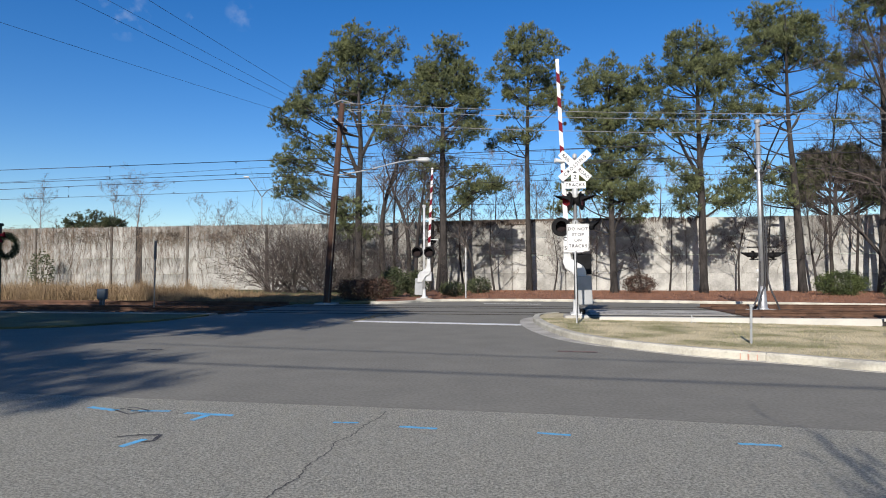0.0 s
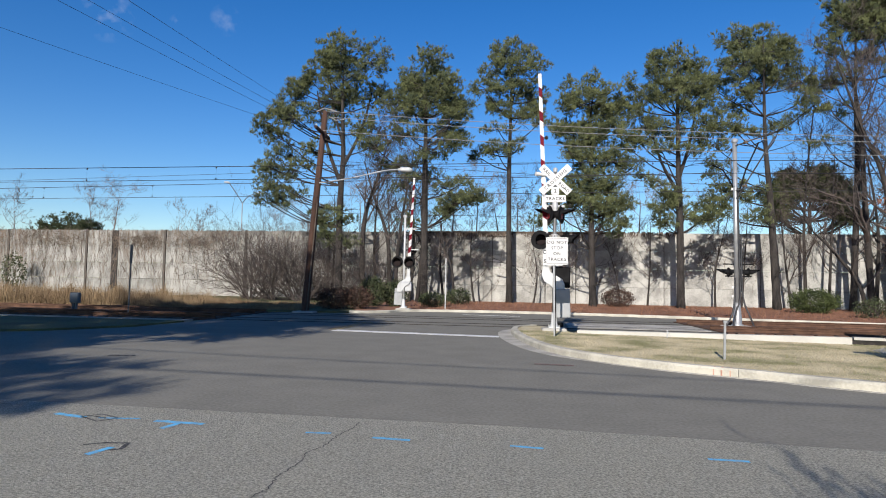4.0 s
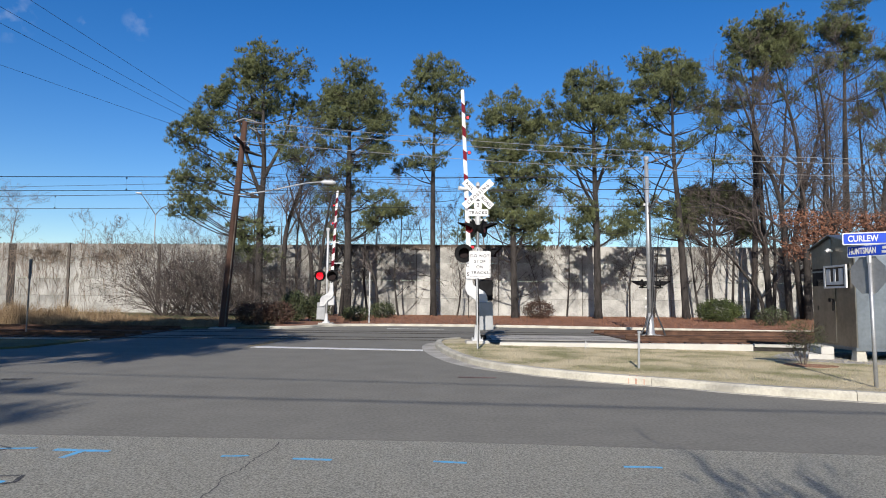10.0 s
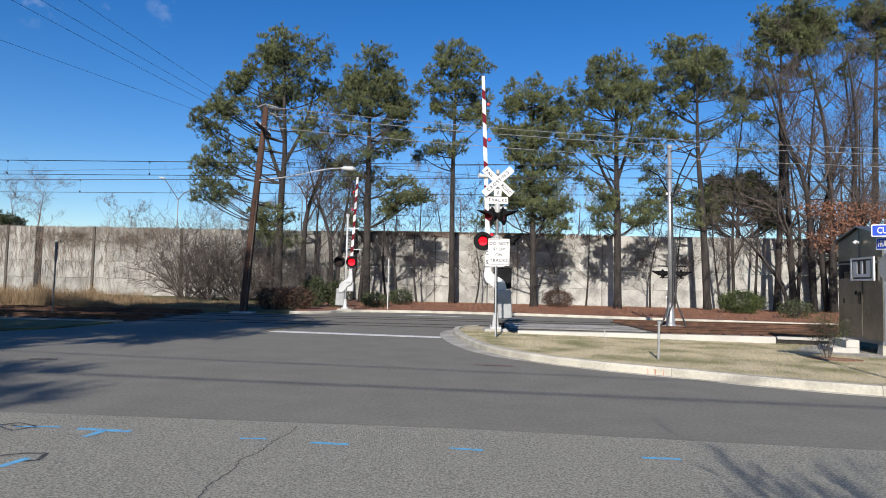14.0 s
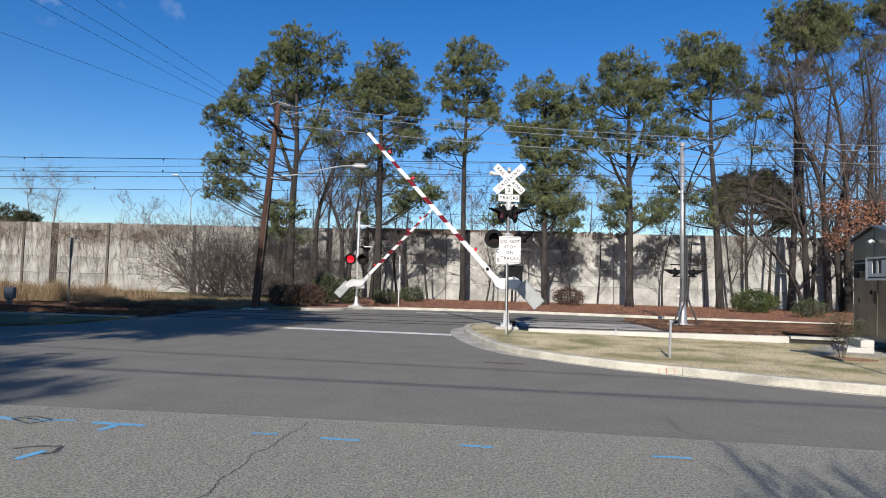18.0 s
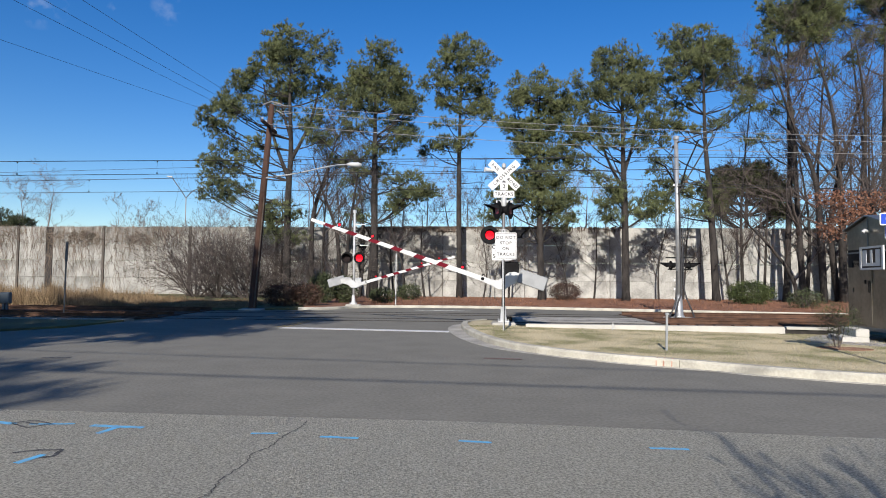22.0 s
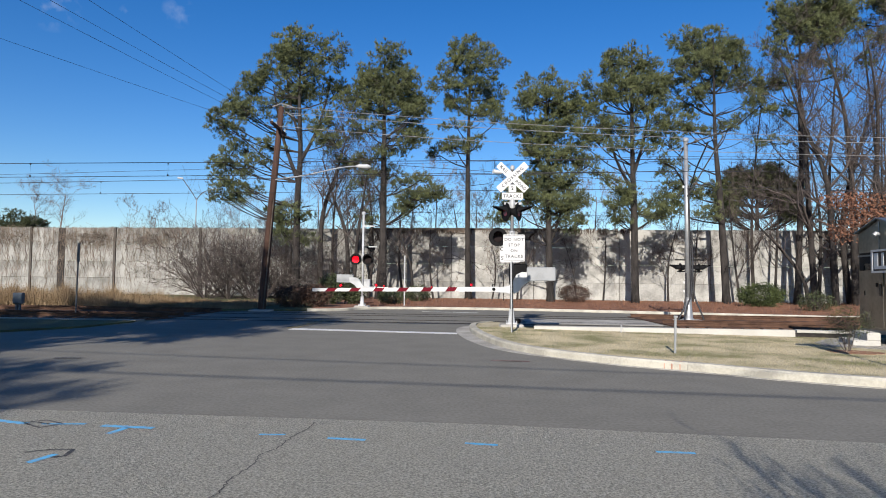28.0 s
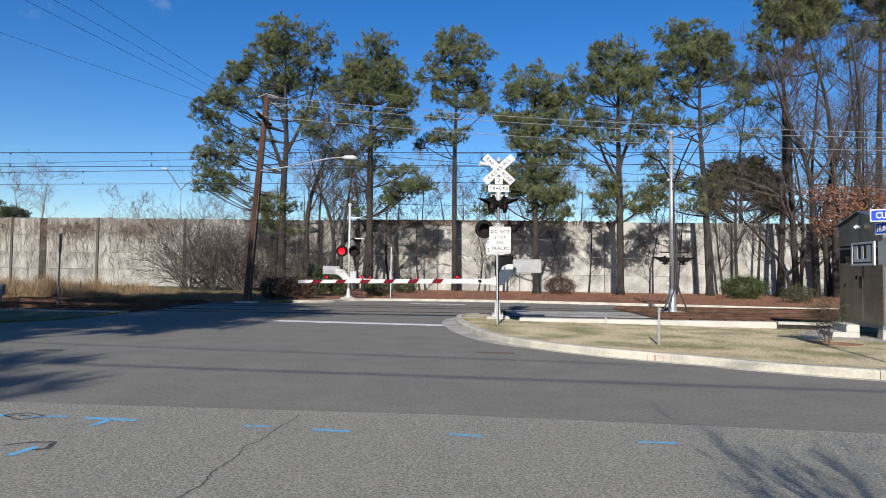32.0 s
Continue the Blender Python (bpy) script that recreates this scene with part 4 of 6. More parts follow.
# ---- wires ----
def wire(a, b, sag, r, material, label, clips=0, name="wire", n=18):
    top = thing(name, Matrix(), label, "cable")
    a, b = Vector(a), Vector(b)
    pts = [a.lerp(b, k / n) - Vector((0, 0, sag * 4 * (k / n) * (1 - k / n))) for k in range(n + 1)]
    bm = B()
    tube(bm, pts, r, 5)
    part("strand", bm, material, top)
    for k in range(clips):
        t = (k + 0.5) / clips
        c = a.lerp(b, t) - Vector((0, 0, sag * 4 * t * (1 - t)))
        bm = B()
        tube(bm, [c + Vector((0, 0, 0.03)), c - Vector((0, 0, 0.14))], 0.028, 5)
        part("clip", bm, material, top)
    return top


# each track has a carrying wire and, hung from it, a contact wire; a feeder runs beside them
for d, r, zl, zm in ((-1.6, 0.014, 6.16, 6.25), (-1.6, 0.011, 5.6, 5.78), (2.4, 0.013, 6.04, 6.48), (2.4, 0.011, 5.46, 5.7), (2.2, 0.008, 6.44, 7.1)):
    za = zl + (zl - zm) * 58 / 26.6
    for a, b, z0, z1 in ((-75, 9.6, za, zm), (9.6, 75, zm, zm - 0.3)):
        wire((a, track_y(a, d), z0), (b, track_y(b, d), z1), 0.06, r, WIRE, "dark overhead line wire above the track", 0)
for d, u0, u1, v0, v1, off in ((-1.6, 6.16, 6.25, 5.6, 5.78, -16.9), (2.4, 6.04, 6.48, 5.46, 5.7, -16.2)):
    for k in range(-7, 5):
        x = off + 5.75 * k
        f = (x + 17.0) / 26.6
        top = thing("hanger", pose(x, track_y(x, d), 0), "thin wire hanger with clamps between overhead line wires", "hanger", "hangers of the overhead line")
        hi, lo = u0 + (u1 - u0) * f - 0.03, v0 + (v1 - v0) * f - 0.03
        bm = B()
        tube(bm, [(0, 0, lo), (0, 0, hi)], 0.002, 4)
        part("dropper", bm, WIRE, top)
        for z in (lo + 0.03, hi - 0.05):
            bm = B()
            tube(bm, [(0, 0, z - 0.04), (0, 0, z + 0.03)], 0.026, 6)
            part("clamp", bm, WIRE, top)
for z0, dy, z1 in ((9.97, 0.0, 9.25), (9.75, 0.3, 9.1), (8.9, -0.4, 8.5)):
    wire((-8.15, 30.5 + dy, z0), (55, 26.5 + dy, z1), 1.35, 0.013, PALE_WIRE, "pale sagging utility wire from the wooden pole", 0)
wire((-7.9, 30.5, 7.5), (55, 26.8, 5.2), 0.7, 0.011, WIRE, "thin sagging utility wire from the wooden pole", 0)
wire((-8.6, 30.6, 4.9), (60, 26.0, 4.2), 0.1, 0.009, WIRE, "thin low cable along the far road", 0)
for a, b in (((-9.2, 30.7, 9.0), (-14.5, 16.6, 8.9)), ((-8.7, 30.6, 9.0), (-11.3, 15.7, 8.9)), ((-7.8, 30.3, 9.0), (-9.4, 15.9, 8.9)), ((-8.5, 30.5, 9.15), (-10.75, 15.7, 9.05))):
    d = (Vector(b) - Vector(a)) * 2.2
    wire(a, Vector(a) + d, 0.15, 0.006, WIRE, "thin dark wire running overhead to the pole", 0)
for y, slope, r in ((-4.1, -0.14, 0.023), (-1.95, -0.18, 0.016)):
    wire((-60, y + slope * (3.0 - 60), 7.6), (60, y + slope * (3.0 + 60), 7.6), 0.5, r, WIRE, "dark utility wire over the old road", 0)

# ---- signal hut ----
hut = thing("signal_hut", pose(10.62, 14.7, 0.1, 0, 0, -8.9), "sheet metal signal hut on concrete piers", "hut")
# local x runs along the long side, y back along the gable end
W, L, Z0, Z1, RZ = 2.13, 4.6, 0.34, 2.82, 3.1
bm = B()
prism(bm, [(0, Z0), (W, Z0), (W, Z1), (W / 2, RZ), (0, Z1)], 0, 0.04, m=Matrix(((0, 0, 1, 0), (1, 0, 0, 0), (0, 1, 0, 0), (0, 0, 0, 1))))
part("gable_end", bm, BROWN_ALU, hut, "metal gable end tinted brown for its reflections")
bm = B()
prism(bm, [(0, Z0), (W, Z0), (W, Z1), (W / 2, RZ), (0, Z1)], L - 0.04, L, m=Matrix(((0, 0, 1, 0), (1, 0, 0, 0), (0, 1, 0, 0), (0, 0, 0, 1))))
part("gable_end", bm, BROWN_ALU, hut)
# The reflected sky is in the colour of these sheets.
for k in range(4):
    bm = B()
    box(bm, 0.03 + k * 1.14, 0.03 + (k + 1) * 1.14 - 0.006, -0.004, 0.03, Z0, Z1, bevel=0.004)
    part("side_panel", bm, SKY_ALU, hut, "metal side sheet tinted blue for the reflected sky")
bm = B()
box(bm, 0.04, L - 0.04, W - 0.03, W, Z0, Z1)
part("back_wall", bm, SKY_ALU, hut)
for s in (0, 1):
    bm = B()
    m = pose(0, W / 2, RZ + 0.02, math.degrees(math.atan2(RZ - Z1, W / 2)) * (1 if s == 0 else -1), 0, 0)
    box(bm, -0.08, L + 0.08, -1.19 if s == 0 else 0, 0 if s == 0 else 1.19, 0, 0.03, m=m)
    part("roof_sheet", bm, SKY_ALU, hut)
bm = B()
box(bm, -0.02, L, -0.01, W, Z0 - 0.08, Z0)
part("floor_frame", bm, SKY_ALU, hut)
for y0, y1, lab in ((0.9, 1.78, "metal door with a handle"),):
    bm = B()
    box(bm, -0.025, 0.0, y0, y1, Z0 + 0.06, 2.02, bevel=0.006)
    door = part("door", bm, BROWN_ALU, hut, lab)
    bm = B()
    box(bm, -0.06, -0.025, y0 + 0.06, y0 + 0.1, 1.2, 1.5, bevel=0.01)
    part("handle", bm, BLACK_METAL, door)
    for z in (0.5, 1.2, 1.85):
        bm = B()
        tube(bm, [(-0.03, y1, z), (-0.03, y1, z + 0.12)], 0.018, 6)
        part("hinge", bm, BLACK_METAL, door)
bm = B()
box(bm, -0.03, 0.0, 0.02, W - 0.02, 2.2, 2.24)
box(bm, -0.015, 0.0, W / 2 - 0.02, W / 2 + 0.02, 2.24, RZ - 0.05)
part("seam", bm, SKY_ALU, hut)
pan = B()
for a, b, c, d in ((0.25, 1.36, 1.77, 1.82), (0.25, 1.36, 2.3, 2.35), (0.25, 0.33, 1.82, 2.3), (1.28, 1.36, 1.82, 2.3)):
    box(pan, -0.07, -0.03, a, b, c, d)
vent = part("vent", pan, WHITE, hut, "white framed vent panel")
bm = B()
box(bm, -0.05, -0.03, 0.33, 1.28, 1.82, 2.3)
part("backing", bm, DARK_STAIN, vent)
for y, w in ((0.4, 0.2), (0.76, 0.1), (1.03, 0.2)):
    bm = B()
    box(bm, -0.064, -0.05, y, y + w, 1.94, 2.26)
    part("slat", bm, WHITE, vent)
bm = B()
box(bm, -0.064, -0.05, 0.4, 1.23, 1.86, 1.94)
part("slat", bm, WHITE, vent)
bm = B()
box(bm, -0.025, 0.0, 1.44, 2.06, 1.84, 2.3, bevel=0.01)
part("cover", bm, STRIP_DARK, hut, "dark louvre panel")
bm = B()
box(bm, -0.05, 0.0, 1.14, 1.2, 1.42, 1.52, bevel=0.01)
part("latch", bm, BLACK_METAL, hut)
bm = B()
tube(bm, [(-0.02, W / 2 - 0.1, 2.72), (-0.12, W / 2 - 0.1, 2.75), (-0.17, W / 2 - 0.1, 2.7)], [0.03, 0.05, 0.05], 10)
part("lamp", bm, GREY_METAL, hut, "small outdoor lamp above the door")
for x, y in ((0.1, 0.12), (0.1, W - 0.15), (2.2, 0.12), (2.2, W - 0.15), (4.3, 0.12), (4.3, W - 0.15)):
    bm = B()
    tube(bm, [(x, y, -0.15), (x, y, Z0 - 0.08)], [0.2, 0.14], 4)
    part("pier", bm, KERB_CONCRETE, hut)
stp = thing("hut_steps", pose(10.12, 14.2, 0.1, 0, 0, -15.5), "white concrete steps before the hut door", "steps")
for i, (x0, x1, z) in enumerate(((-0.62, -0.03, 0.14), (-0.32, -0.03, 0.33))):
    bm = B()
    box(bm, x0, x1, 0.95, 2.0, -0.1 if i == 0 else 0.14, z, bevel=0.015)
    part("tread", bm, WHITE_CONCRETE, stp)
plate("hut_gravel", [(9.0, 15.0), (9.4, 14.75), (9.9, 14.3), (10.5, 14.05), (11.2, 13.7), (12.1, 13.65), (13.4, 13.2), (16, 12.6), (16, 17.0), (10.4, 17.2), (9.8, 16.6), (9.2, 15.9)], 0.0, 0.12, GRAVEL, "grey gravel round the hut", category="gravel")
plate("shrub_mulch", [(8.30, 13.65), (8.50, 13.40), (8.85, 13.28), (9.20, 13.35), (9.40, 13.60), (9.25, 13.90), (8.90, 14.15), (8.55, 14.15), (8.35, 13.95)], 0.0, 0.126, MULCH, "rust coloured mulch round a shrub", category="mulch bed")

# red spray on the kerb's face
for x, w in ((3.98, 0.007), (4.09, 0.014), (4.21, 0.008)):
    bm = B()
    a, b = next((a, b) for a, b in zip(KERB[20:], KERB[21:]) if a.x <= x < b.x)
    y = a.y + (b.y - a.y) * (x - a.x) / (b.x - a.x)
    turn = math.degrees(math.atan2(b.y - a.y, b.x - a.x))
    box(bm, -w, w, -0.006, 0.03, 0.012, 0.112, m=pose(x, y, 0, 0, 0, turn))
    box(bm, -w, w, 0.036, 0.13, 0.1, 0.154, m=pose(x, y, 0, 0, 0, turn))
    tagged(link("paint_mark", bm, RED_PAINT), "red sprayed mark across the kerb", "road mark", kind="structure")


# ---- plants ----
def mesh_from(name, verts, faces, material, parent=None, label=""):
    me = bpy.data.meshes.new(name)
    me.from_pydata(verts, [], faces)
    me.materials.append(material)
    ob = new(name, me)
    if parent:
        ob.parent = parent
    if label:
        ob["label"] = label
    return ob


rng = np.random.default_rng(7)


def blades(centres, mains, per, length, width, spread):
    """Narrow blades that stand out from each centre; arrays of vertices and faces."""
    c = np.repeat(np.asarray(centres, float), per, axis=0)
    d = np.repeat(np.asarray(mains, float), per, axis=0) + rng.normal(0, spread, (len(c), 3))
    d /= np.linalg.norm(d, axis=1)[:, None]
    s = np.cross(d, rng.normal(0, 1, d.shape))
    s /= np.linalg.norm(s, axis=1)[:, None] + 1e-9
    ln = length * rng.uniform(0.6, 1.2, (len(c), 1))
    w = width * rng.uniform(0.7, 1.3, (len(c), 1))
    a, b = c - s * w * 0.5, c + s * w * 0.5
    e, g = c + d * ln + s * w * 0.35, c + d * ln - s * w * 0.35
    v = np.stack([a, b, e, g], 1).reshape(-1, 3)
    f = np.arange(len(v)).reshape(-1, 4)
    return v, f


def needles(centres, mains, per, length, width, spread):
    """Pointed needles that stand out from each centre; arrays of vertices and faces."""
    c = np.repeat(np.asarray(centres, float), per, axis=0)
    d = np.repeat(np.asarray(mains, float), per, axis=0) + rng.normal(0, spread, (len(c), 3))
    d /= np.linalg.norm(d, axis=1)[:, None]
    s = np.cross(d, rng.normal(0, 1, d.shape))
    s /= np.linalg.norm(s, axis=1)[:, None] + 1e-9
    ln = length * rng.uniform(0.55, 1.2, (len(c), 1))
    w = width * rng.uniform(0.7, 1.3, (len(c), 1))
    back = c - d * ln * 0.15
    v = np.stack([back - s * w * 0.5, back + s * w * 0.5, c + d * ln], 1).reshape(-1, 3)
    return v, np.arange(len(v)).reshape(-1, 3)


def leaves(centres, size, aspect=0.6):
    """Single leaves lying every way."""
    return blades(centres, rng.normal(0, 1, (len(centres), 3)), 1, size, size * aspect, 0.3)


def inside(n, centre, radii, shell=0.55):
    """Points in an ellipsoid, more of them towards its skin, on an uneven outline."""
    d = rng.normal(0, 1, (n, 3))
    d /= np.linalg.norm(d, axis=1)[:, None]
    r = (shell + (1 - shell) * rng.uniform(0, 1, (n, 1)) ** 0.5) * rng.uniform(0.75, 1.12, (n, 1))
    return np.asarray(centre) + d * r * np.asarray(radii), d


def pine(label, y, trunk, blobs, r0, dense=1.0, needle=NEEDLES, forks=(), spread=1.0, tuft=0.3, seen=0.0, low=()):
    """A tall pine: trunk line in (x, z), and clumps of foliage as (x, z, half width, half height); low: dense clumps on the sunny side.
    Where seen is given, these numbers hold for a tree at that depth, and are scaled to y."""
    g = y / seen if seen else 1.0
    trunk = [(x * g, 1.5 + (z - 1.5) * g if z else 0) for x, z in trunk]
    blobs = [(x * g, 1.5 + (z - 1.5) * g, rx * g, rz * g) for x, z, rx, rz in blobs]
    low = [(x * g, 1.5 + (z - 1.5) * g, rx * g, rz * g) for x, z, rx, rz in low]
    forks = [(z0, x * g, 1.5 + (z - 1.5) * g, r) for z0, x, z, r in forks]
    x0 = trunk[0][0]
    top = thing("pine_tree", pose(x0, y, 0.05), label, "tree", "pines before the wall")
    pts = [(x - x0 + random.uniform(-0.05, 0.05), random.uniform(-0.1, 0.1), max(z, 0.0)) for x, z in trunk]
    pts[0] = (0, 0, -0.2)
    line = smooth_line(pts, 5)
    n = len(line)
    rad = [0.78 * r0 * (1.3 if i == 0 else 1.0) * (1 - 0.86 * (i / (n - 1)) ** 1.2) for i in range(n)]
    bm = B()
    tube(bm, line, rad, 10)
    part("trunk", bm, BARK, top, smooth=True)
    for z0, fx, fz, fr in forks:
        bm = B()
        q = min(line, key=lambda p: abs(p.z - z0))
        tube(bm, smooth_line([q, ((q.x + fx - x0) / 2 + 0.1 * (fx - x0), q.y + 0.2, (q.z + fz) / 2 - 0.3), (fx - x0, q.y + 0.4, fz)], 4), [fr * (1 - 0.09 * k) for k in range(9)], 8)
        part("limb", bm, BARK, top, smooth=True)
    bm = B()
    vs, fs, count = [], [], 0
    if tuft < 0.5:
        # smaller clumps between those that lie side by side
        fill = []
        for (ax, az, ar, ah), (bx, bz, br, bh) in itertools.combinations(blobs, 2):
            if math.hypot(ax - bx, az - bz) < 1.15 * max(ar + br, ah + bh) and random.random() < 0.3:
                t = random.uniform(0.35, 0.65)
                fill.append((ax + (bx - ax) * t, az + (bz - az) * t, 0.4 * (ar + br), 0.38 * (ah + bh)))
        blobs = list(blobs) + fill + list(low)
    for bx, bz, rx, rz in blobs:
        by = -0.9 if (bx, bz, rx, rz) in low else random.uniform(-1.0, 1.0) * spread * min(rx, 1.6)
        c = Vector((bx - x0, by, bz))
        near = min(line, key=lambda p: abs(p.z - (bz - 0.3 * abs(bx - x0) - 0.4 + random.uniform(-1.2, 0.7))))
        start = Vector(near)
        mid = start.lerp(c, 0.5) + Vector((0, random.uniform(-0.3, 0.3), -0.08 * (c - start).length))
        r = min(0.062, max(0.035, 0.04 * (c - start).length ** 0.6))
        tube(bm, smooth_line([start, mid, c], 3), [r * (1 - 0.1 * k) for k in range(7)], 5)
        rx, rz = max(0.5, rx * 1.08 - 0.12), max(0.4, rz * 1.08 - 0.1)
        if tuft < 0.5:
            # round puffs of needles at the ends of the twigs
            k = max(5, int((9.5 if by == -0.9 else 6.1) * dense * math.pi * rx * rz))
            p, d = inside(k, c, (rx, max(rx * 0.8, 0.7), rz), 0.3)
            size = rng.uniform(0.28, 0.56, k)
            for q in p[::3]:
                qv = Vector(q)
                tube(bm, [c.lerp(start, 0.15 * random.random()), c.lerp(qv, 0.55) + Vector((0, 0, -0.12)), qv], [r * 0.6, r * 0.4, 0.014], 3, caps=False)
            per = 13
            away = rng.normal(0, 1, (k * per, 3)) + np.array([0, -0.15, 0.45])
            away /= np.linalg.norm(away, axis=1)[:, None]
            p = np.repeat(p, per, axis=0) + away * (np.repeat(size, per) * rng.uniform(0.35, 1.0, k * per))[:, None] * np.array([0.9, 0.9, 0.72])
            v, f = needles(p, away * 0.75 + np.array([0, 0, 0.5]), 16, 0.27, 0.029, 0.45)
        else:
            k = max(8, int(30.0 * dense * math.pi * rx * rz))
            p, d = inside(k, c, (rx, max(rx * 0.8, 0.7), rz), 0.35)
            for q in p[::40]:
                qv = Vector(q)
                tube(bm, [c, c.lerp(qv, 0.55) + Vector((0, 0, -0.1)), qv], [r * 0.55, r * 0.35, 0.012], 3, caps=False)
            v, f = blades(p, d * 0.7 + np.array([0, 0, 0.55]), 12, tuft, 0.065, 0.78)
        vs.append(v)
        fs.append(f + count)
        count += len(v)
    for k in range(9 if tuft < 0.5 else 0):
        i = random.randint(int(n * 0.18), int(n * 0.7))
        a = random.uniform(0, 6.283)
        twig_tree(bm, line[i], (math.cos(a), 0.6 * math.sin(a), random.uniform(-0.2, 0.4)), random.uniform(0.9, 2.2), 0.035, 2, 0.3, (1, 3), 0.0, 0.008)
    part("branchwork", bm, BARK, top)["kind"] = "stuff"
    mesh_from("crown", np.concatenate(vs).tolist(), np.concatenate(fs).tolist(), needle, top, "clumps of green needles")
    return top


def twig_tree(bm, start, direction, length, radius, depth, bend=0.25, kids=(2, 4), up=0.15, thin=0.004, spread=0.75):
    """Bare branching limbs, thinner from fork to fork."""
    p, d, pts, rr = Vector(start), Vector(direction).normalized(), [Vector(start)], [radius]
    seg = 4 if depth > 1 else (3 if depth else 2)
    for k in range(seg):
        d = (d + Vector((random.gauss(0, bend), random.gauss(0, bend), random.gauss(0, bend) + up)) * 0.5).normalized()
        p = p + d * length / seg
        pts.append(p.copy())
        rr.append(max(thin, radius * (1 - 0.55 * (k + 1) / seg)))
    tube(bm, pts, rr, 7 if radius > 0.08 else (4 if radius > 0.02 else 3), caps=False)
    if depth <= 0:
        return
    for k in range(random.randint(*kids)):
        i = random.randint(max(1, seg // 2 - 1), seg)
        nd = (d + Vector((random.gauss(0, spread), random.gauss(0, spread), random.gauss(0, spread * 0.7) + 0.15))).normalized()
        twig_tree(bm, pts[i], nd, length * random.uniform(0.5, 0.75), rr[i] * 0.7, depth - 1, bend, kids, up, thin, spread)


def bare_tree(label, y, trunk, r0, material=GREY_BARK, twig=TWIGS, depth=3, reach=3.2, limbs=14, low=0.35, name="bare_tree", group="bare trees by the wall", thin=0.006):
    x0 = trunk[0][0]
    top = thing(name, pose(x0, y, 0.05), label, "tree", group)
    pts = [(x - x0, random.uniform(-0.15, 0.15), max(z, 0.0)) for x, z in trunk]
    pts[0] = (0, 0, -0.2)
    line = smooth_line(pts, 5)
    n = len(line)
    rad = [r0 * (1 - 0.85 * i / (n - 1)) for i in range(n)]
    bm = B()
    tube(bm, line, rad, 8)
    part("trunk", bm, material, top, smooth=True)
    bm = B()
    for k in range(limbs):
        i = int(n * (low + (1 - low) * (k + 0.5) / limbs))
        i = min(i, n - 1)
        a = random.uniform(0, 6.283)
        twig_tree(bm, line[i], (math.cos(a), math.sin(a) * 0.8, 0.9), reach * random.uniform(0.6, 1.1) * (1 - 0.45 * i / n), max(0.015, rad[i] * 0.5), depth, thin=thin)
    part("branchwork", bm, twig, top, "fine bare branches")["kind"] = "stuff"
    return top


def bush(label, x, y, z, radii, material, n, leaf, name="bush", stems=9, group=""):
    top = thing(name, pose(x, y, z), label, "bush", group)
    bm = B()
    for k in range(stems):
        a = random.uniform(0, 6.283)
        d = Vector((math.cos(a) * radii[0] * 0.8, math.sin(a) * radii[1] * 0.8, radii[2] * random.uniform(0.8, 1.7)))
        tube(bm, [(0.05 * math.cos(a), 0.05 * math.sin(a), -0.1), d * 0.5 + Vector((0, 0, 0.1)), d], [0.03, 0.02, 0.008], 4, caps=False)
    part("stemwork", bm, TWIGS, top)["kind"] = "stuff"
    p, d = inside(n, (0, 0, radii[2] * 0.95), radii, 0.6)
    p += rng.normal(0, 0.06, p.shape)
    p = p[p[:, 2] > 0.02]
    v, f = leaves(p, leaf)
    mesh_from("foliage", v.tolist(), f.tolist(), material, top)
    return top


PINE = "tall pine with a high open green crown before the wall"
pine("tall forked pine with wide drooping needle clumps beside the wooden pole", 46.5, [(-11.05, 0), (-11.1, 6.8), (-11.0, 10.9), (-11.1, 14.9), (-11.0, 18.7)],
     [(-10.9, 18.9, 2.3, 1.4), (-12.9, 17.7, 1.6, 1.4), (-8.8, 17.8, 1.6, 1.6), (-14.2, 16.2, 1.2, 1.2), (-11.1, 16.3, 2.6, 1.6), (-8.5, 15.5, 1.4, 1.4), (-16.4, 14.3, 1.0, 0.9), (-14.4, 13.6, 1.4, 1.0), (-15.9, 12.4, 1.4, 1.0),
      (-13.2, 11.3, 1.4, 0.7), (-16.3, 10.8, 1.0, 0.8), (-14.5, 9.7, 1.4, 0.7), (-16.5, 8.5, 1.2, 0.8), (-14.7, 8.1, 1.3, 0.6), (-11.4, 6.3, 1.6, 1.0), (-13.0, 6.7, 1.2, 0.8), (-12.1, 4.7, 1.2, 0.7), (-10.3, 4.5, 1.0, 0.6), (-9.5, 13.2, 1.6, 1.2), (-12.4, 14.2, 1.8, 1.3), (-8.6, 12.0, 1.2, 0.9), (-14.9, 15.0, 1.2, 1.0), (-15.4, 9.6, 1.3, 0.8), (-17.0, 12.8, 1.0, 0.8), (-16.9, 9.8, 1.1, 0.8), (-15.6, 7.4, 1.2, 0.7), (-17.2, 7.6, 0.9, 0.6)], 0.36, 0.85, forks=((8.6, -13.2, 16.0, 0.17), (10.0, -8.9, 16.2, 0.16), (12.0, -12.4, 18.0, 0.11)))
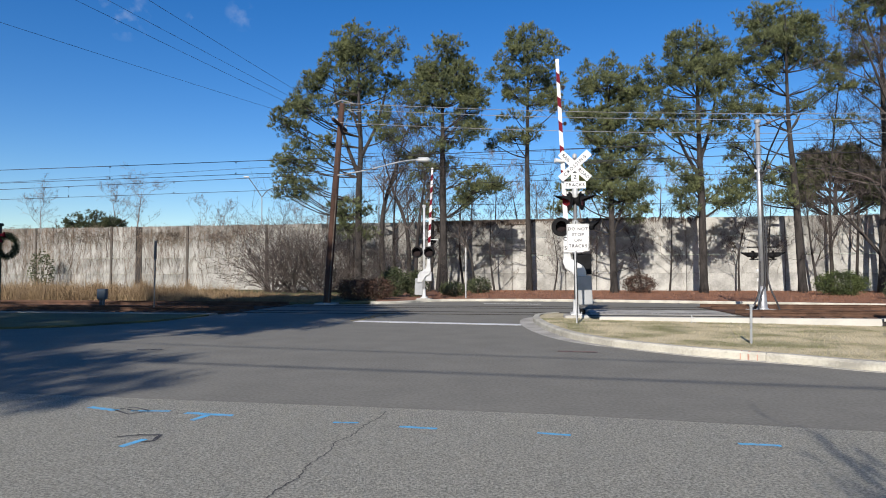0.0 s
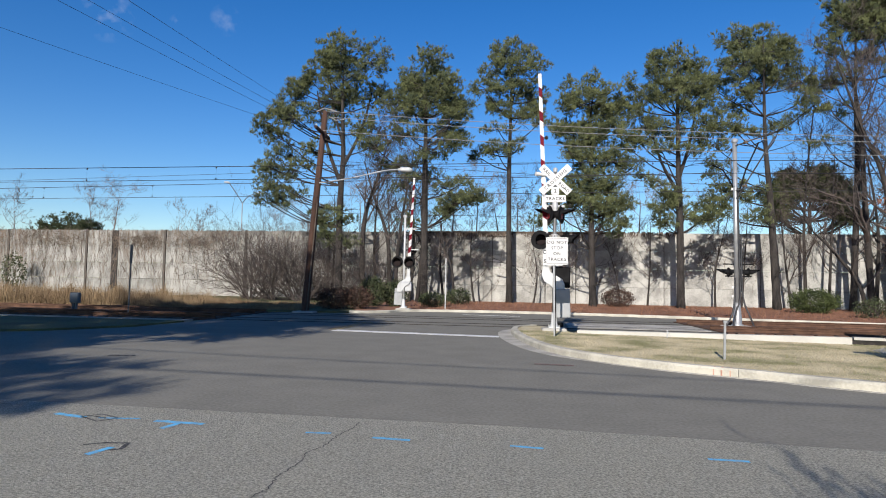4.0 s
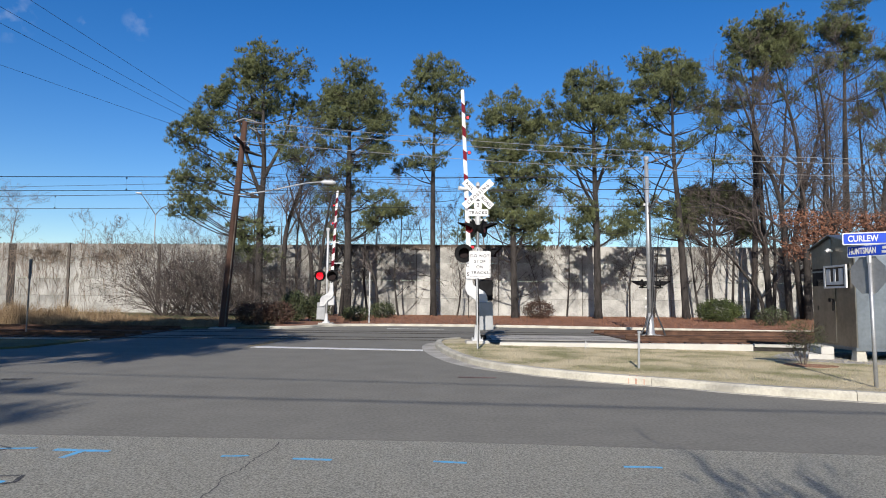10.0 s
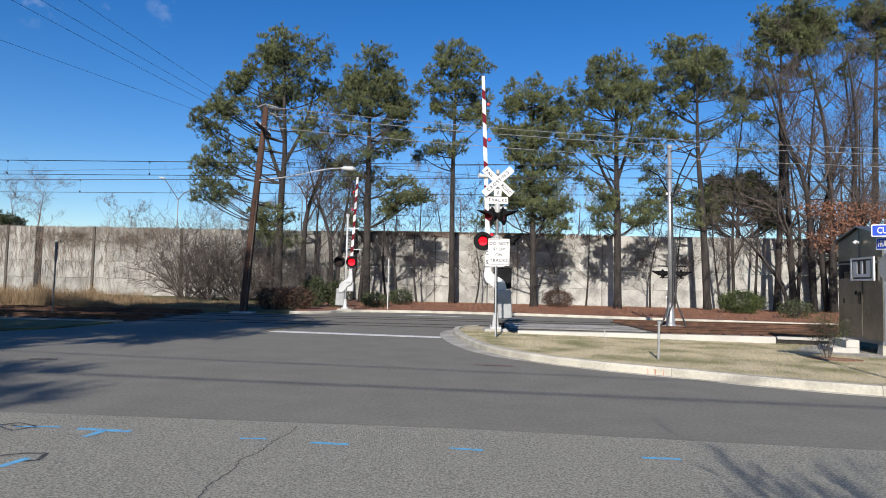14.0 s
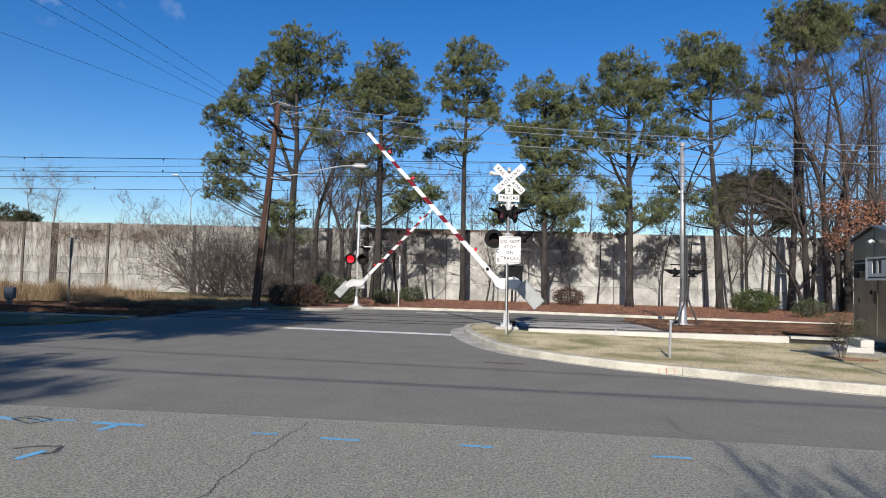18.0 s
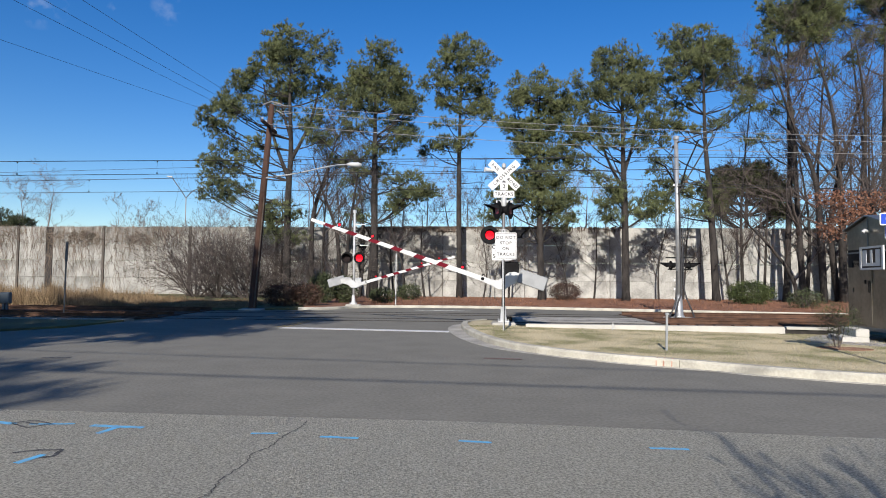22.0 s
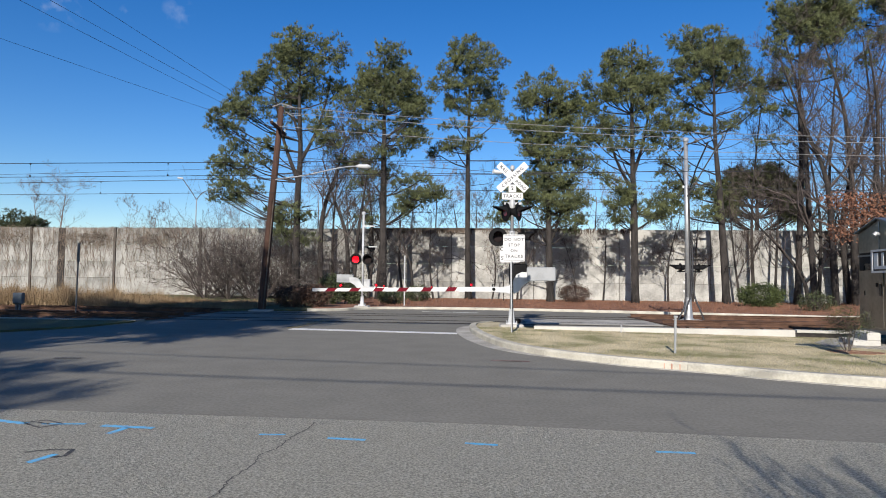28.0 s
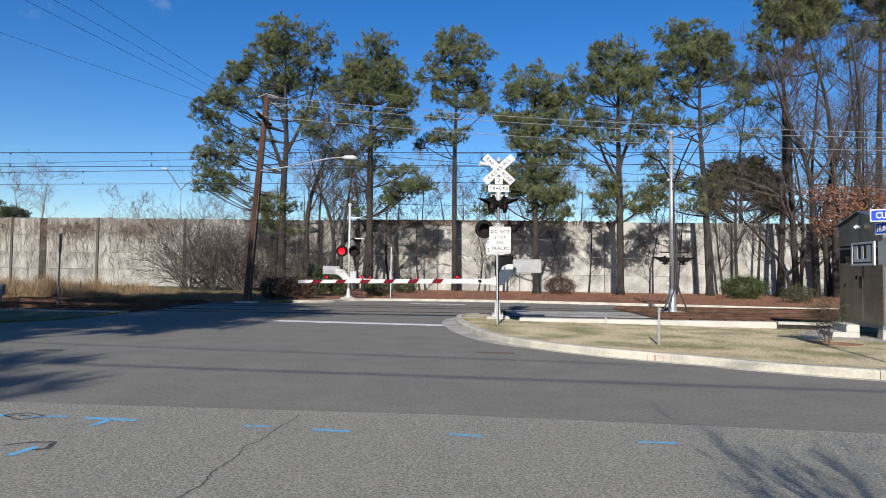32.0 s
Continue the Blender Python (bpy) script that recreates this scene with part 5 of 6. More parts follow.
pine(PINE, 46.0, [(-4.6, 0), (-4.73, 9.2), (-4.7, 12.6), (-4.7, 18.0)],
     [(-4.4, 17.8, 1.7, 1.1), (-6.2, 16.8, 1.1, 1.1), (-4.8, 15.9, 2.5, 1.4), (-2.7, 15.5, 1.1, 1.4), (-5.7, 14.2, 2.1, 1.1), (-2.9, 13.4, 1.4, 1.1), (-6.1, 12.6, 1.8, 0.8), (-3.8, 11.3, 1.4, 0.8), (-5.3, 10.3, 1.4, 0.6), (-6.4, 8.6, 1.2, 0.6), (-3.2, 6.4, 0.9, 0.5), (-6.0, 6.0, 1.1, 0.5), (-1.8, 7.9, 1.7, 0.8), (-8.5, 11.4, 1.3, 0.6), (-6.9, 15.2, 1.2, 1.0), (-2.4, 11.9, 1.3, 0.8), (-4.6, 9.4, 1.3, 0.7), (-1.9, 14.2, 1.0, 0.8), (-7.2, 10.2, 1.2, 0.7)], 0.36, low=((-2.4, 7.3, 1.5, 0.6), (-1.1, 7.8, 1.3, 0.55), (-1.9, 8.7, 1.0, 0.4)))
pine("slender pine with a small high crown before the wall", 50.4, [(1.65, 0), (1.54, 8.8), (1.63, 14.1), (1.7, 19.5)],
     [(1.6, 19.3, 1.8, 1.2), (0.4, 18.2, 1.4, 1.1), (2.8, 18.1, 1.7, 1.2), (-0.5, 16.3, 1.2, 0.9), (1.9, 16.3, 2.1, 1.2), (3.6, 15.9, 1.1, 0.9), (0.7, 14.8, 1.4, 0.7), (2.2, 14.2, 1.4, 0.6), (0.5, 11.5, 1.9, 0.55), (-0.7, 11.2, 0.9, 0.5), (2.4, 12.0, 0.9, 0.4), (3.8, 13.7, 0.9, 0.6)], 0.31, seen=47.8)
pine("dense pine with foliage reaching low before the wall", 45.8, [(7.98, 0), (7.84, 5.5), (7.76, 11.6), (7.56, 17.0)],
     [(8.1, 16.8, 1.4, 1.2), (6.1, 16.2, 1.1, 1.0), (7.6, 15.3, 2.4, 1.3), (9.3, 15.1, 1.2, 1.2), (6.1, 14.0, 1.4, 1.0), (8.4, 13.1, 2.2, 1.0), (5.2, 13.2, 1.0, 0.6), (7.6, 11.1, 2.2, 1.1), (8.2, 9.4, 1.9, 1.0), (7.4, 7.6, 2.0, 1.0), (6.0, 7.6, 1.2, 0.8), (8.4, 6.4, 1.5, 0.8), (9.4, 5.6, 1.0, 0.5), (9.6, 13.9, 1.2, 0.9), (6.4, 11.6, 1.4, 1.0), (9.6, 11.0, 1.2, 0.8), (6.2, 9.2, 1.2, 0.8), (9.6, 7.8, 1.2, 0.8)], 0.36, 1.05, seen=48.6, low=((9.8, 6.2, 1.0, 0.5), (9.2, 7.0, 1.2, 0.6), (10.2, 7.6, 1.0, 0.5), (4.6, 7.4, 1.2, 0.9), (4.0, 6.4, 1.0, 0.7), (5.2, 8.6, 1.1, 0.7)), forks=((4.6, 9.3, 9.6, 0.13), (8.6, 6.4, 13.6, 0.13)))
pine(PINE, 45.6, [(14.24, 0), (14.19, 6.7), (14.06, 10.4), (14.07, 15.3), (14.04, 19.2)],
     [(14.0, 18.5, 2.1, 1.4), (12.3, 17.9, 1.4, 1.1), (15.8, 17.6, 1.4, 1.4), (10.6, 16.6, 0.9, 0.9), (13.3, 16.0, 2.1, 1.2), (15.3, 15.3, 1.7, 1.2), (10.9, 15.2, 1.4, 0.9), (11.4, 13.7, 1.7, 0.9), (13.3, 13.3, 1.9, 1.0), (10.4, 12.0, 1.2, 0.8), (10.7, 10.5, 1.4, 0.7), (12.4, 11.6, 1.4, 0.6), (15.8, 13.4, 1.4, 0.9), (14.8, 11.6, 1.2, 0.6), (12.4, 9.1, 0.9, 0.6), (13.9, 7.7, 0.9, 0.5), (15.9, 6.8, 1.7, 0.8), (16.8, 7.8, 1.2, 0.7), (12.6, 6.2, 0.8, 0.5)], 0.36, seen=47.8, low=((12.6, 7.3, 1.1, 0.8), (13.4, 8.3, 1.0, 0.7), (15.5, 6.5, 1.1, 0.5), (12.9, 6.2, 0.8, 0.4)), forks=((8.0, 12.0, 14.2, 0.15), (9.6, 15.6, 15.6, 0.15), (6.0, 15.7, 8.0, 0.08)))
pine(PINE, 46.6, [(20.57, 0), (20.17, 7.4), (19.84, 12.5), (19.75, 19.8)],
     [(19.9, 20.1, 2.2, 1.0), (17.8, 19.5, 1.7, 1.0), (20.9, 19.1, 1.5, 1.2), (18.0, 17.6, 2.0, 1.2), (20.1, 17.2, 2.0, 1.2), (21.5, 17.8, 1.0, 1.2), (16.5, 16.3, 1.0, 0.9), (18.6, 15.3, 1.7, 1.0), (16.5, 13.2, 1.5, 1.0), (18.8, 13.0, 1.2, 0.5), (15.7, 11.6, 1.2, 1.0), (17.8, 8.3, 2.0, 0.9), (16.0, 7.3, 1.5, 0.9), (19.1, 6.6, 1.5, 0.6), (20.9, 13.1, 1.2, 0.5), (22.5, 16.6, 1.4, 1.2), (22.9, 14.6, 1.2, 0.8), (16.6, 9.6, 1.2, 0.6)], 0.36, 0.95)
pine("very tall pine with a dark crown above the bare trees", 47.5, [(33.6, 0), (33.8, 8.0), (34.15, 15.8), (34.36, 22.3)],
     [(34.2, 22.9, 2.3, 1.3), (32.6, 23.1, 1.5, 1.0), (35.9, 22.4, 1.3, 1.3), (36.4, 18.1, 1.3, 1.0), (36.6, 16.2, 1.3, 0.8), (34.2, 24.8, 2.0, 1.0), (31.4, 22.2, 1.3, 0.9), (38.0, 20.0, 1.5, 1.0), (32.6, 20.2, 1.5, 0.8), (35.4, 20.4, 1.4, 0.9), (31.6, 18.4, 1.1, 0.6), (36.9, 13.6, 1.2, 0.6)], 0.42)
pine("very tall thin pine among bare trees", 47.0, [(25.94, 0), (26.45, 10.2), (26.34, 15.4), (26.49, 21.8)],
     [(26.2, 22.1, 2.3, 1.3), (24.6, 21.7, 1.0, 1.0), (27.0, 20.5, 1.5, 1.3), (28.4, 21.9, 1.5, 1.3), (30.0, 22.8, 1.5, 1.0), (29.5, 20.9, 1.3, 1.0), (24.3, 18.8, 1.3, 1.3), (25.1, 14.6, 1.8, 0.5), (24.3, 12.2, 1.5, 0.45), (27.5, 18.6, 1.5, 0.9), (29.0, 17.2, 1.2, 0.6), (25.4, 17.0, 1.2, 0.7), (28.2, 19.6, 1.6, 0.8), (25.4, 20.4, 1.9, 1.3), (27.6, 22.9, 2.0, 1.0), (24.4, 16.6, 1.3, 1.0), (29.2, 22.0, 1.6, 1.2)], 0.3, 0.8)
dome = [(27.7 + 4.2 * math.cos(a) * q, 7.4 + 5.2 * math.sin(a) * q, random.uniform(0.7, 1.3), random.uniform(0.5, 0.8)) for a, q in ((random.uniform(-0.15, 3.3), random.uniform(0.25, 1.0) ** 0.6) for k in range(46))]
pine("broad rounded evergreen rising behind the wall", 53.0, [(27.7, 0), (27.77, 7.4), (27.87, 10.5)], dome, 0.3, 0.9, seen=56.5)

BARE = "tall leafless tree with grey branches before the wall"
for y, tr, r in ((46.0, [(29.64, 0), (29.55, 7.5), (29.07, 13.9), (27.77, 19.1)], 0.3), (45.0, [(30.4, 0), (30.51, 7.4), (30.77, 13.7), (30.29, 18.8)], 0.26), (44.0, [(26.97, 0), (26.51, 8.2), (25.02, 12.6), (23.28, 17.5)], 0.24),
                 (46.0, [(26.69, 0), (26.27, 8.5), (25.9, 14.4), (24.61, 20.3)], 0.25), (47.0, [(29.88, 0), (29.38, 6.3), (31.04, 12.4), (32.72, 18.3)], 0.26), (46.5, [(36.5, 0), (36.0, 8), (37.0, 14), (36.0, 19)], 0.25)):
    bare_tree(BARE, y, tr, r, limbs=15, depth=4, reach=4.2, thin=0.008, low=0.16)
bare_tree("crooked leafless tree leaning along the wall", 43.5, [(24.9, 0), (24.3, 2.0), (22.7, 4.2), (21.5, 5.4), (20.8, 6.5)], 0.16, limbs=9, reach=2.6, low=0.15)
bare_tree("leafless tree between the pines", 47.0, [(-9.33, 0), (-9.37, 5.7), (-8.43, 9.2), (-7.6, 12.1)], 0.24, limbs=18, depth=4, reach=3.6)
bare_tree("leafless tree between the pines", 48.0, [(-7.43, 0), (-7.65, 4.7), (-8.8, 8.0), (-9.6, 10.8)], 0.2, limbs=14, depth=4, reach=3.4)
bare_tree("leafless tree between the pines", 45.5, [(-6.7, 0), (-6.5, 4.0), (-6.0, 8.0), (-5.5, 11.0)], 0.17, limbs=20, depth=4, reach=3.2)
bare_tree("thin leafless tree by the far signal", 46.0, [(-2.4, 0), (-2.6, 2.5), (-3.3, 4.6), (-3.6, 7.0)], 0.12, limbs=12, reach=2.4)

for x, y, h, r in ((-12.4, 50.0, 8.5, 0.12), (-9.0, 50.5, 11.0, 0.15), (-6.2, 50.0, 9.5, 0.14), (-3.4, 50.2, 7.5, 0.12), (-5.4, 48.6, 12.5, 0.16), (-1.0, 50.0, 6.5, 0.1), (3.6, 50.3, 5.0, 0.08), (5.6, 50.0, 6.5, 0.1), (10.4, 50.4, 4.5, 0.07), (17.4, 49.8, 7.0, 0.1), (22.8, 49.2, 8.0, 0.12), (31.8, 48.0, 12.0, 0.16), (19.4, 50.0, 8.0, 0.1), (12.4, 50.2, 6.5, 0.09), (28.4, 48.6, 14.0, 0.18), (34.6, 45.0, 13.0, 0.16), (31.4, 45.5, 15.0, 0.16), (25.2, 48.8, 12.0, 0.13), (33.0, 46.8, 14.0, 0.15)):
    bare_tree("thin tangled leafless tree close to the wall", y, [(x, 0), (x + random.uniform(-0.5, 0.5), h * 0.45), (x + random.uniform(-1, 1), h)], r, limbs=9, depth=4, reach=h * 0.33, low=0.25)

# taller bare trees behind the others
state = random.getstate()
for x, y, h, r in ((30.2, 49.4, 20.0, 0.2), (33.4, 49.0, 21.0, 0.22), (36.2, 48.6, 20.0, 0.2), (24.0, 49.6, 17.0, 0.16), (38.4, 47.5, 21.0, 0.22)):
    bare_tree("tall leafless tree close to the wall", y, [(x, 0), (x + random.uniform(-0.5, 0.5), h * 0.45), (x + random.uniform(-1, 1), h)], r, limbs=16, depth=4, reach=4.0, low=0.2, thin=0.009)
random.setstate(state)

# oak that keeps its brown leaves
oak = bare_tree("oak holding dry brown leaves beside the hut", 38.0, [(26.2, 0), (26.0, 3.0), (26.4, 5.5), (26.2, 7.0)], 0.22, limbs=10, reach=3.0, name="oak_tree")
vs = []
for cx, cz, rx, rz, k in ((0.6, 6.4, 3.6, 0.9, 1500), (-2.4, 6.6, 1.6, 0.7, 520), (3.6, 6.4, 1.8, 0.8, 600), (-0.4, 4.2, 0.8, 0.6, 200), (2.0, 5.2, 1.6, 0.6, 400), (-2.2, 5.0, 1.0, 0.5, 200), (0.2, 5.4, 2.0, 0.6, 380), (-2.4, 4.6, 0.7, 0.7, 260), (-1.5, 5.6, 1.3, 0.6, 380)):
    p, d = inside(k, (cx, 0, cz), (rx, 1.6, rz), 0.1)
    vs.append(p)
v, f = leaves(np.concatenate(vs), 0.125, 0.7)
mesh_from("leaves", v.tolist(), f.tolist(), BROWN_LEAF, oak, "dry brown leaves")

# leafless thicket left of the wooden pole
for k, (x, y, s) in enumerate(((-14.8, 47.5, 1.5), (-16.8, 48.5, 1.45), (-12.9, 48.5, 1.2), (-18.8, 49.0, 1.15), (-13.6, 45.5, 1.1), (-15.8, 46.0, 1.3), (-17.8, 46.8, 1.3), (-14.2, 49.2, 1.4), (-8.0, 46.0, 1.1), (-10.2, 48.0, 1.2))):
    top = thing("thicket", pose(x, y, 0.05), "tangled leafless shrub before the wall", "shrub", "leafless shrubs before the wall")
    bm = B()
    for i in range(12):
        a = random.uniform(0, 6.283)
        lean = random.uniform(0.3, 1.9)
        twig_tree(bm, (0.2 * math.cos(a), 0.2 * math.sin(a), -0.1), (math.cos(a) * lean, math.sin(a) * lean, 1.1), 3.3 * s * random.uniform(0.7, 1.1), 0.042, 3, 0.36, (2, 5), 0.04, 0.007)
    part("branchwork", bm, TWIGS, top)["kind"] = "stuff"

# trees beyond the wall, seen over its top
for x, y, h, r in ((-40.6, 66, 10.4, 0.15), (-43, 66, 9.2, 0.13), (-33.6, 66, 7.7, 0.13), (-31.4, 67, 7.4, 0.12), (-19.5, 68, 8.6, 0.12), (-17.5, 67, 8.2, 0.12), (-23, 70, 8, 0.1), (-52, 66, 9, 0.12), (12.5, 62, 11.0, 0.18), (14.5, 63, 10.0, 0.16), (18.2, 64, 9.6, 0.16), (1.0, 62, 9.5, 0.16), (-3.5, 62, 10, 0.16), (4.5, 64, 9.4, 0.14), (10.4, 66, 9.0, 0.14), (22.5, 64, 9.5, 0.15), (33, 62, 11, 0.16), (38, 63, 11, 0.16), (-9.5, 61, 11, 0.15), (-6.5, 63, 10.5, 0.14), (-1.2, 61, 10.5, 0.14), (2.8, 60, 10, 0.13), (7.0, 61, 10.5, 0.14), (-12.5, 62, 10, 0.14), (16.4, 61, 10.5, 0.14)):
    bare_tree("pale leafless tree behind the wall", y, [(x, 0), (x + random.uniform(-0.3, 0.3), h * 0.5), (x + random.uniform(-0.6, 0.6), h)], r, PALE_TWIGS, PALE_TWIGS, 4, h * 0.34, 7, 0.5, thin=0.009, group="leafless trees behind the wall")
for x, y, z, rx, rz in ((-45.5, 66, 7.2, 2.7, 1.35), (-48.9, 67, 6.6, 1.9, 1.0)):
    pine("dark evergreen tree behind the wall", y, [(x, 0), (x, z * 0.6), (x, z + rz * 0.6)], [(x, z, rx, rz), (x - rx * 0.6, z - 0.5, rx * 0.6, rz * 0.7), (x + rx * 0.6, z - 0.5, rx * 0.6, rz * 0.7)], 0.2, 1.0, DARK_LEAF)

# double street lamp beyond the wall
hl = thing("highway_lamp", pose(-32.0, 80, 0), "slim double armed street lamp beyond the wall", "street lamp")
bm = B()
tube(bm, [(0, 0, 0), (0, 0, 11.6)], 0.07, 8)
part("pole", bm, GALV, hl)
for s, z in ((-1, 14.2), (1, 12.8)):
    bm = B()
    tube(bm, smooth_line([(0, 0, 11.5), (s * 0.8, 0, 12.7 if s < 0 else 12.4), (s * 1.9, 0, z)], 4), 0.06, 6)
    part("arm", bm, MAST_GREY, hl)
    bm = B()
    tube(bm, [(s * 1.8, 0, z), (s * 2.5, 0, z + 0.05)], [0.12, 0.09], 8)
    part("lamp_head", bm, PALE_METAL, hl)

# bushes
bush("rounded green bush on the mulch", 20.5, 41.4, 0.05, (1.5, 1.3, 0.8), BUSH_LEAF, 7000, 0.085)
bush("rounded green bush behind the hut", 20.7, 35.6, 0.05, (1.0, 0.9, 0.58), DARK_LEAF, 1500, 0.08, stems=26)
bush("reddish bush on the mulch", 9.2, 45.6, 0.05, (1.2, 1.0, 0.7), RED_LEAF, 3000, 0.085)
bush("dark evergreen shrub beside the far signal", -6.8, 37.4, 0.05, (0.8, 0.7, 0.95), DARK_LEAF, 3600, 0.09)
bush("dark evergreen shrub beside the far signal", -5.6, 38.2, 0.05, (0.8, 0.7, 0.85), DARK_LEAF, 3000, 0.09)
bush("low brown hedge by the far kerb", -8.1, 33.4, 0.05, (1.1, 0.7, 0.6), RED_LEAF, 3000, 0.08)
bush("low brown hedge by the far kerb", -6.9, 33.6, 0.05, (0.8, 0.6, 0.65), RED_LEAF, 2400, 0.08)
bush("small green shrub on the mulch", -3.3, 38.4, 0.05, (0.9, 0.8, 0.5), DARK_LEAF, 1800, 0.085)
bush("small dark shrub on the mulch", -2.0, 44.2, 0.05, (0.9, 0.8, 0.6), DARK_LEAF, 1800, 0.09)
bush("green shrub against the far wall", -42.9, 54.5, 0.05, (1.3, 0.7, 1.9), DARK_LEAF, 800, 0.15)
sh = thing("shrub", pose(8.78, 13.9, 0.13), "thin half bare shrub on a patch of mulch", "shrub")
bm = B()
for i in range(9):
    a = random.uniform(0, 6.283)
    twig_tree(bm, (0.03 * math.cos(a), 0.03 * math.sin(a), -0.05), (math.cos(a) * 0.45, math.sin(a) * 0.45, 1.0), random.uniform(0.45, 0.7), 0.008, 3, 0.25, (2, 4), 0.1, 0.002)
part("stemwork", bm, TWIGS, sh)["kind"] = "stuff"
p, d = inside(1700, (0, 0, 0.6), (0.5, 0.45, 0.42), 0.15)
v, f = leaves(p, 0.026)
mesh_from("foliage", v.tolist(), f.tolist(), BUSH_LEAF, sh)

# dry tall grass before the wall
n = 150000
x = rng.uniform(-62, -9.5, n)
y = 30.2 - 0.061 * x * 0.9 + rng.uniform(0, 1, n) ** 1.4 * 9.0
hgt = np.interp(x, [-21, -18, -15], [1.2, 1.0, 0.38]) * rng.uniform(0.45, 1.1, n) * (0.78 + 0.22 * np.sin(x * 1.7) * np.sin(y * 1.3 + x * 0.6) + 0.12 * np.sin(x * 4.1 + y * 2.7))
v, f = needles(np.stack([x, y, np.full(n, 0.1)], 1), np.tile([0, 0, 1.0], (n, 1)), 1, 1.0, 0.024, 0.36)
vv = v.reshape(n, 3, 3)
foot = (vv[:, 0] + vv[:, 1]) / 2
vv[:, 2] = foot + (vv[:, 2] - foot) * hgt[:, None]
vv[:, :2, 2] = 0.04
tagged(mesh_from("tall_grass", vv.reshape(-1, 3).tolist(), f.tolist(), REED), "tall dry tan grass before the wall", "grass", kind="stuff")

# short dry lawn on the corner
def in_poly(px, py, poly):
    r = np.zeros(len(px), bool)
    j = len(poly) - 1
    for i in range(len(poly)):
        (xi, yi), (xj, yj) = poly[i], poly[j]
        hit = ((yi > py) != (yj > py)) & (px < (xj - xi) * (py - yi) / (yj - yi + 1e-12) + xi)
        r ^= hit
        j = i
    return r


n = 180000
x, y = rng.uniform(0.9, 16, n), rng.uniform(5.5, 20, n)
keep = in_poly(x, y, island[:62] + [(20, 16.4), (11.6, 17.4), (2.6, 19.2), (2.0, 22.0)])
x, y = x[keep], y[keep]
v, f = needles(np.stack([x, y, np.full(len(x), 0.116)], 1), np.tile([0, 0, 0.7], (len(x), 1)), 1, 0.036, 0.008, 0.75)
tagged(mesh_from("lawn_grass", v.tolist(), f.tolist(), BLADES), "short dry straw coloured lawn grass", "grass", kind="stuff")

# pine straw on the bed
n = 26000
x = rng.uniform(-5, 36, n)
y = rng.uniform(29.5, 50, n)
keep = (y > np.interp(x, [-5, -2.4, 2.5, 8.4, 16, 20, 40], [33.5, 34.2, 34.2, 32.8, 30.3, 29.5, 28]))
x, y = x[keep], y[keep]
v, f = blades(np.stack([x, y, np.full(len(x), 0.1)], 1), np.tile([0, 0, 0.3], (len(x), 1)), 1, 0.16, 0.013, 0.6)
v[:, 2] = np.maximum(v[:, 2], 0.08)
tagged(mesh_from("pine_straw", v.tolist(), f.tolist(), MULCH), "loose rust coloured pine straw", "pine straw", kind="stuff")

# dead vines on the wall
bm = B()
for k in range(1500):
    x = random.uniform(-62, -40) if k < 250 else random.uniform(-62, -22) if k < 1270 else (random.uniform(-22, -12) if k < 1400 else random.uniform(-12, 36))
    z = 5.95 if random.random() < 0.45 else random.uniform(1.8, 5.8)
    pts, lean = [], random.gauss(0, 0.05)
    for i in range(random.randint(5, 18)):
        pts.append((x, wall_y(x) - 0.12 - 0.06 * random.random(), z))
        x += lean + random.gauss(0, 0.085)
        z -= random.uniform(0.12, 0.34)
        if z < 0.1:
            break
    if len(pts) > 2:
        r = random.uniform(0.009, 0.02)
        tube(bm, pts, [r * (1 - 0.6 * i / len(pts)) for i in range(len(pts))], 3, caps=False)
for k in range(1000):
    c = random.choice([(-40.5, 5.3), (-43, 5.2), (-30.8, 5.1), (-27.0, 5.2), (-33.5, 5.0), (-47, 5.4), (-26, 4.7), (-50, 5.5), (-24.5, 5.3), (-30.8, 5.1), (-38.5, 5.4)])
    x, z = random.gauss(c[0], 0.9), min(6.05, random.gauss(c[1], 0.38))
    q = Vector((x, wall_y(x) - 0.15, z))
    tube(bm, [q, q + Vector((random.gauss(0, 0.35), -0.1, random.gauss(-0.05, 0.22))), q + Vector((random.gauss(0, 0.6), -0.08, random.gauss(-0.25, 0.3)))], 0.009, 3, caps=False)
moss = B()
for k in range(620):
    x = random.choice((random.uniform(-6.5, 3.0), random.uniform(-3.0, 1.5), random.uniform(3.0, 15.0)))
    q = Vector((x, wall_y(x) - 0.14, 5.95))
    drop = random.uniform(0.1, 0.75) ** 1.5
    tube(moss, [q, q + Vector((random.gauss(0, 0.05), -0.02, -0.6 * drop)), q + Vector((random.gauss(0, 0.1), 0.02, -drop))], [0.05, 0.035, 0.008], 4, caps=False)
tagged(link("wall_moss", moss, DARK_STAIN), "dark dead moss hanging from the wall's top", "moss", kind="stuff")
tagged(link("dead_vines", bm, VINE), "leafless vines clinging to the concrete wall", "vines", kind="stuff")

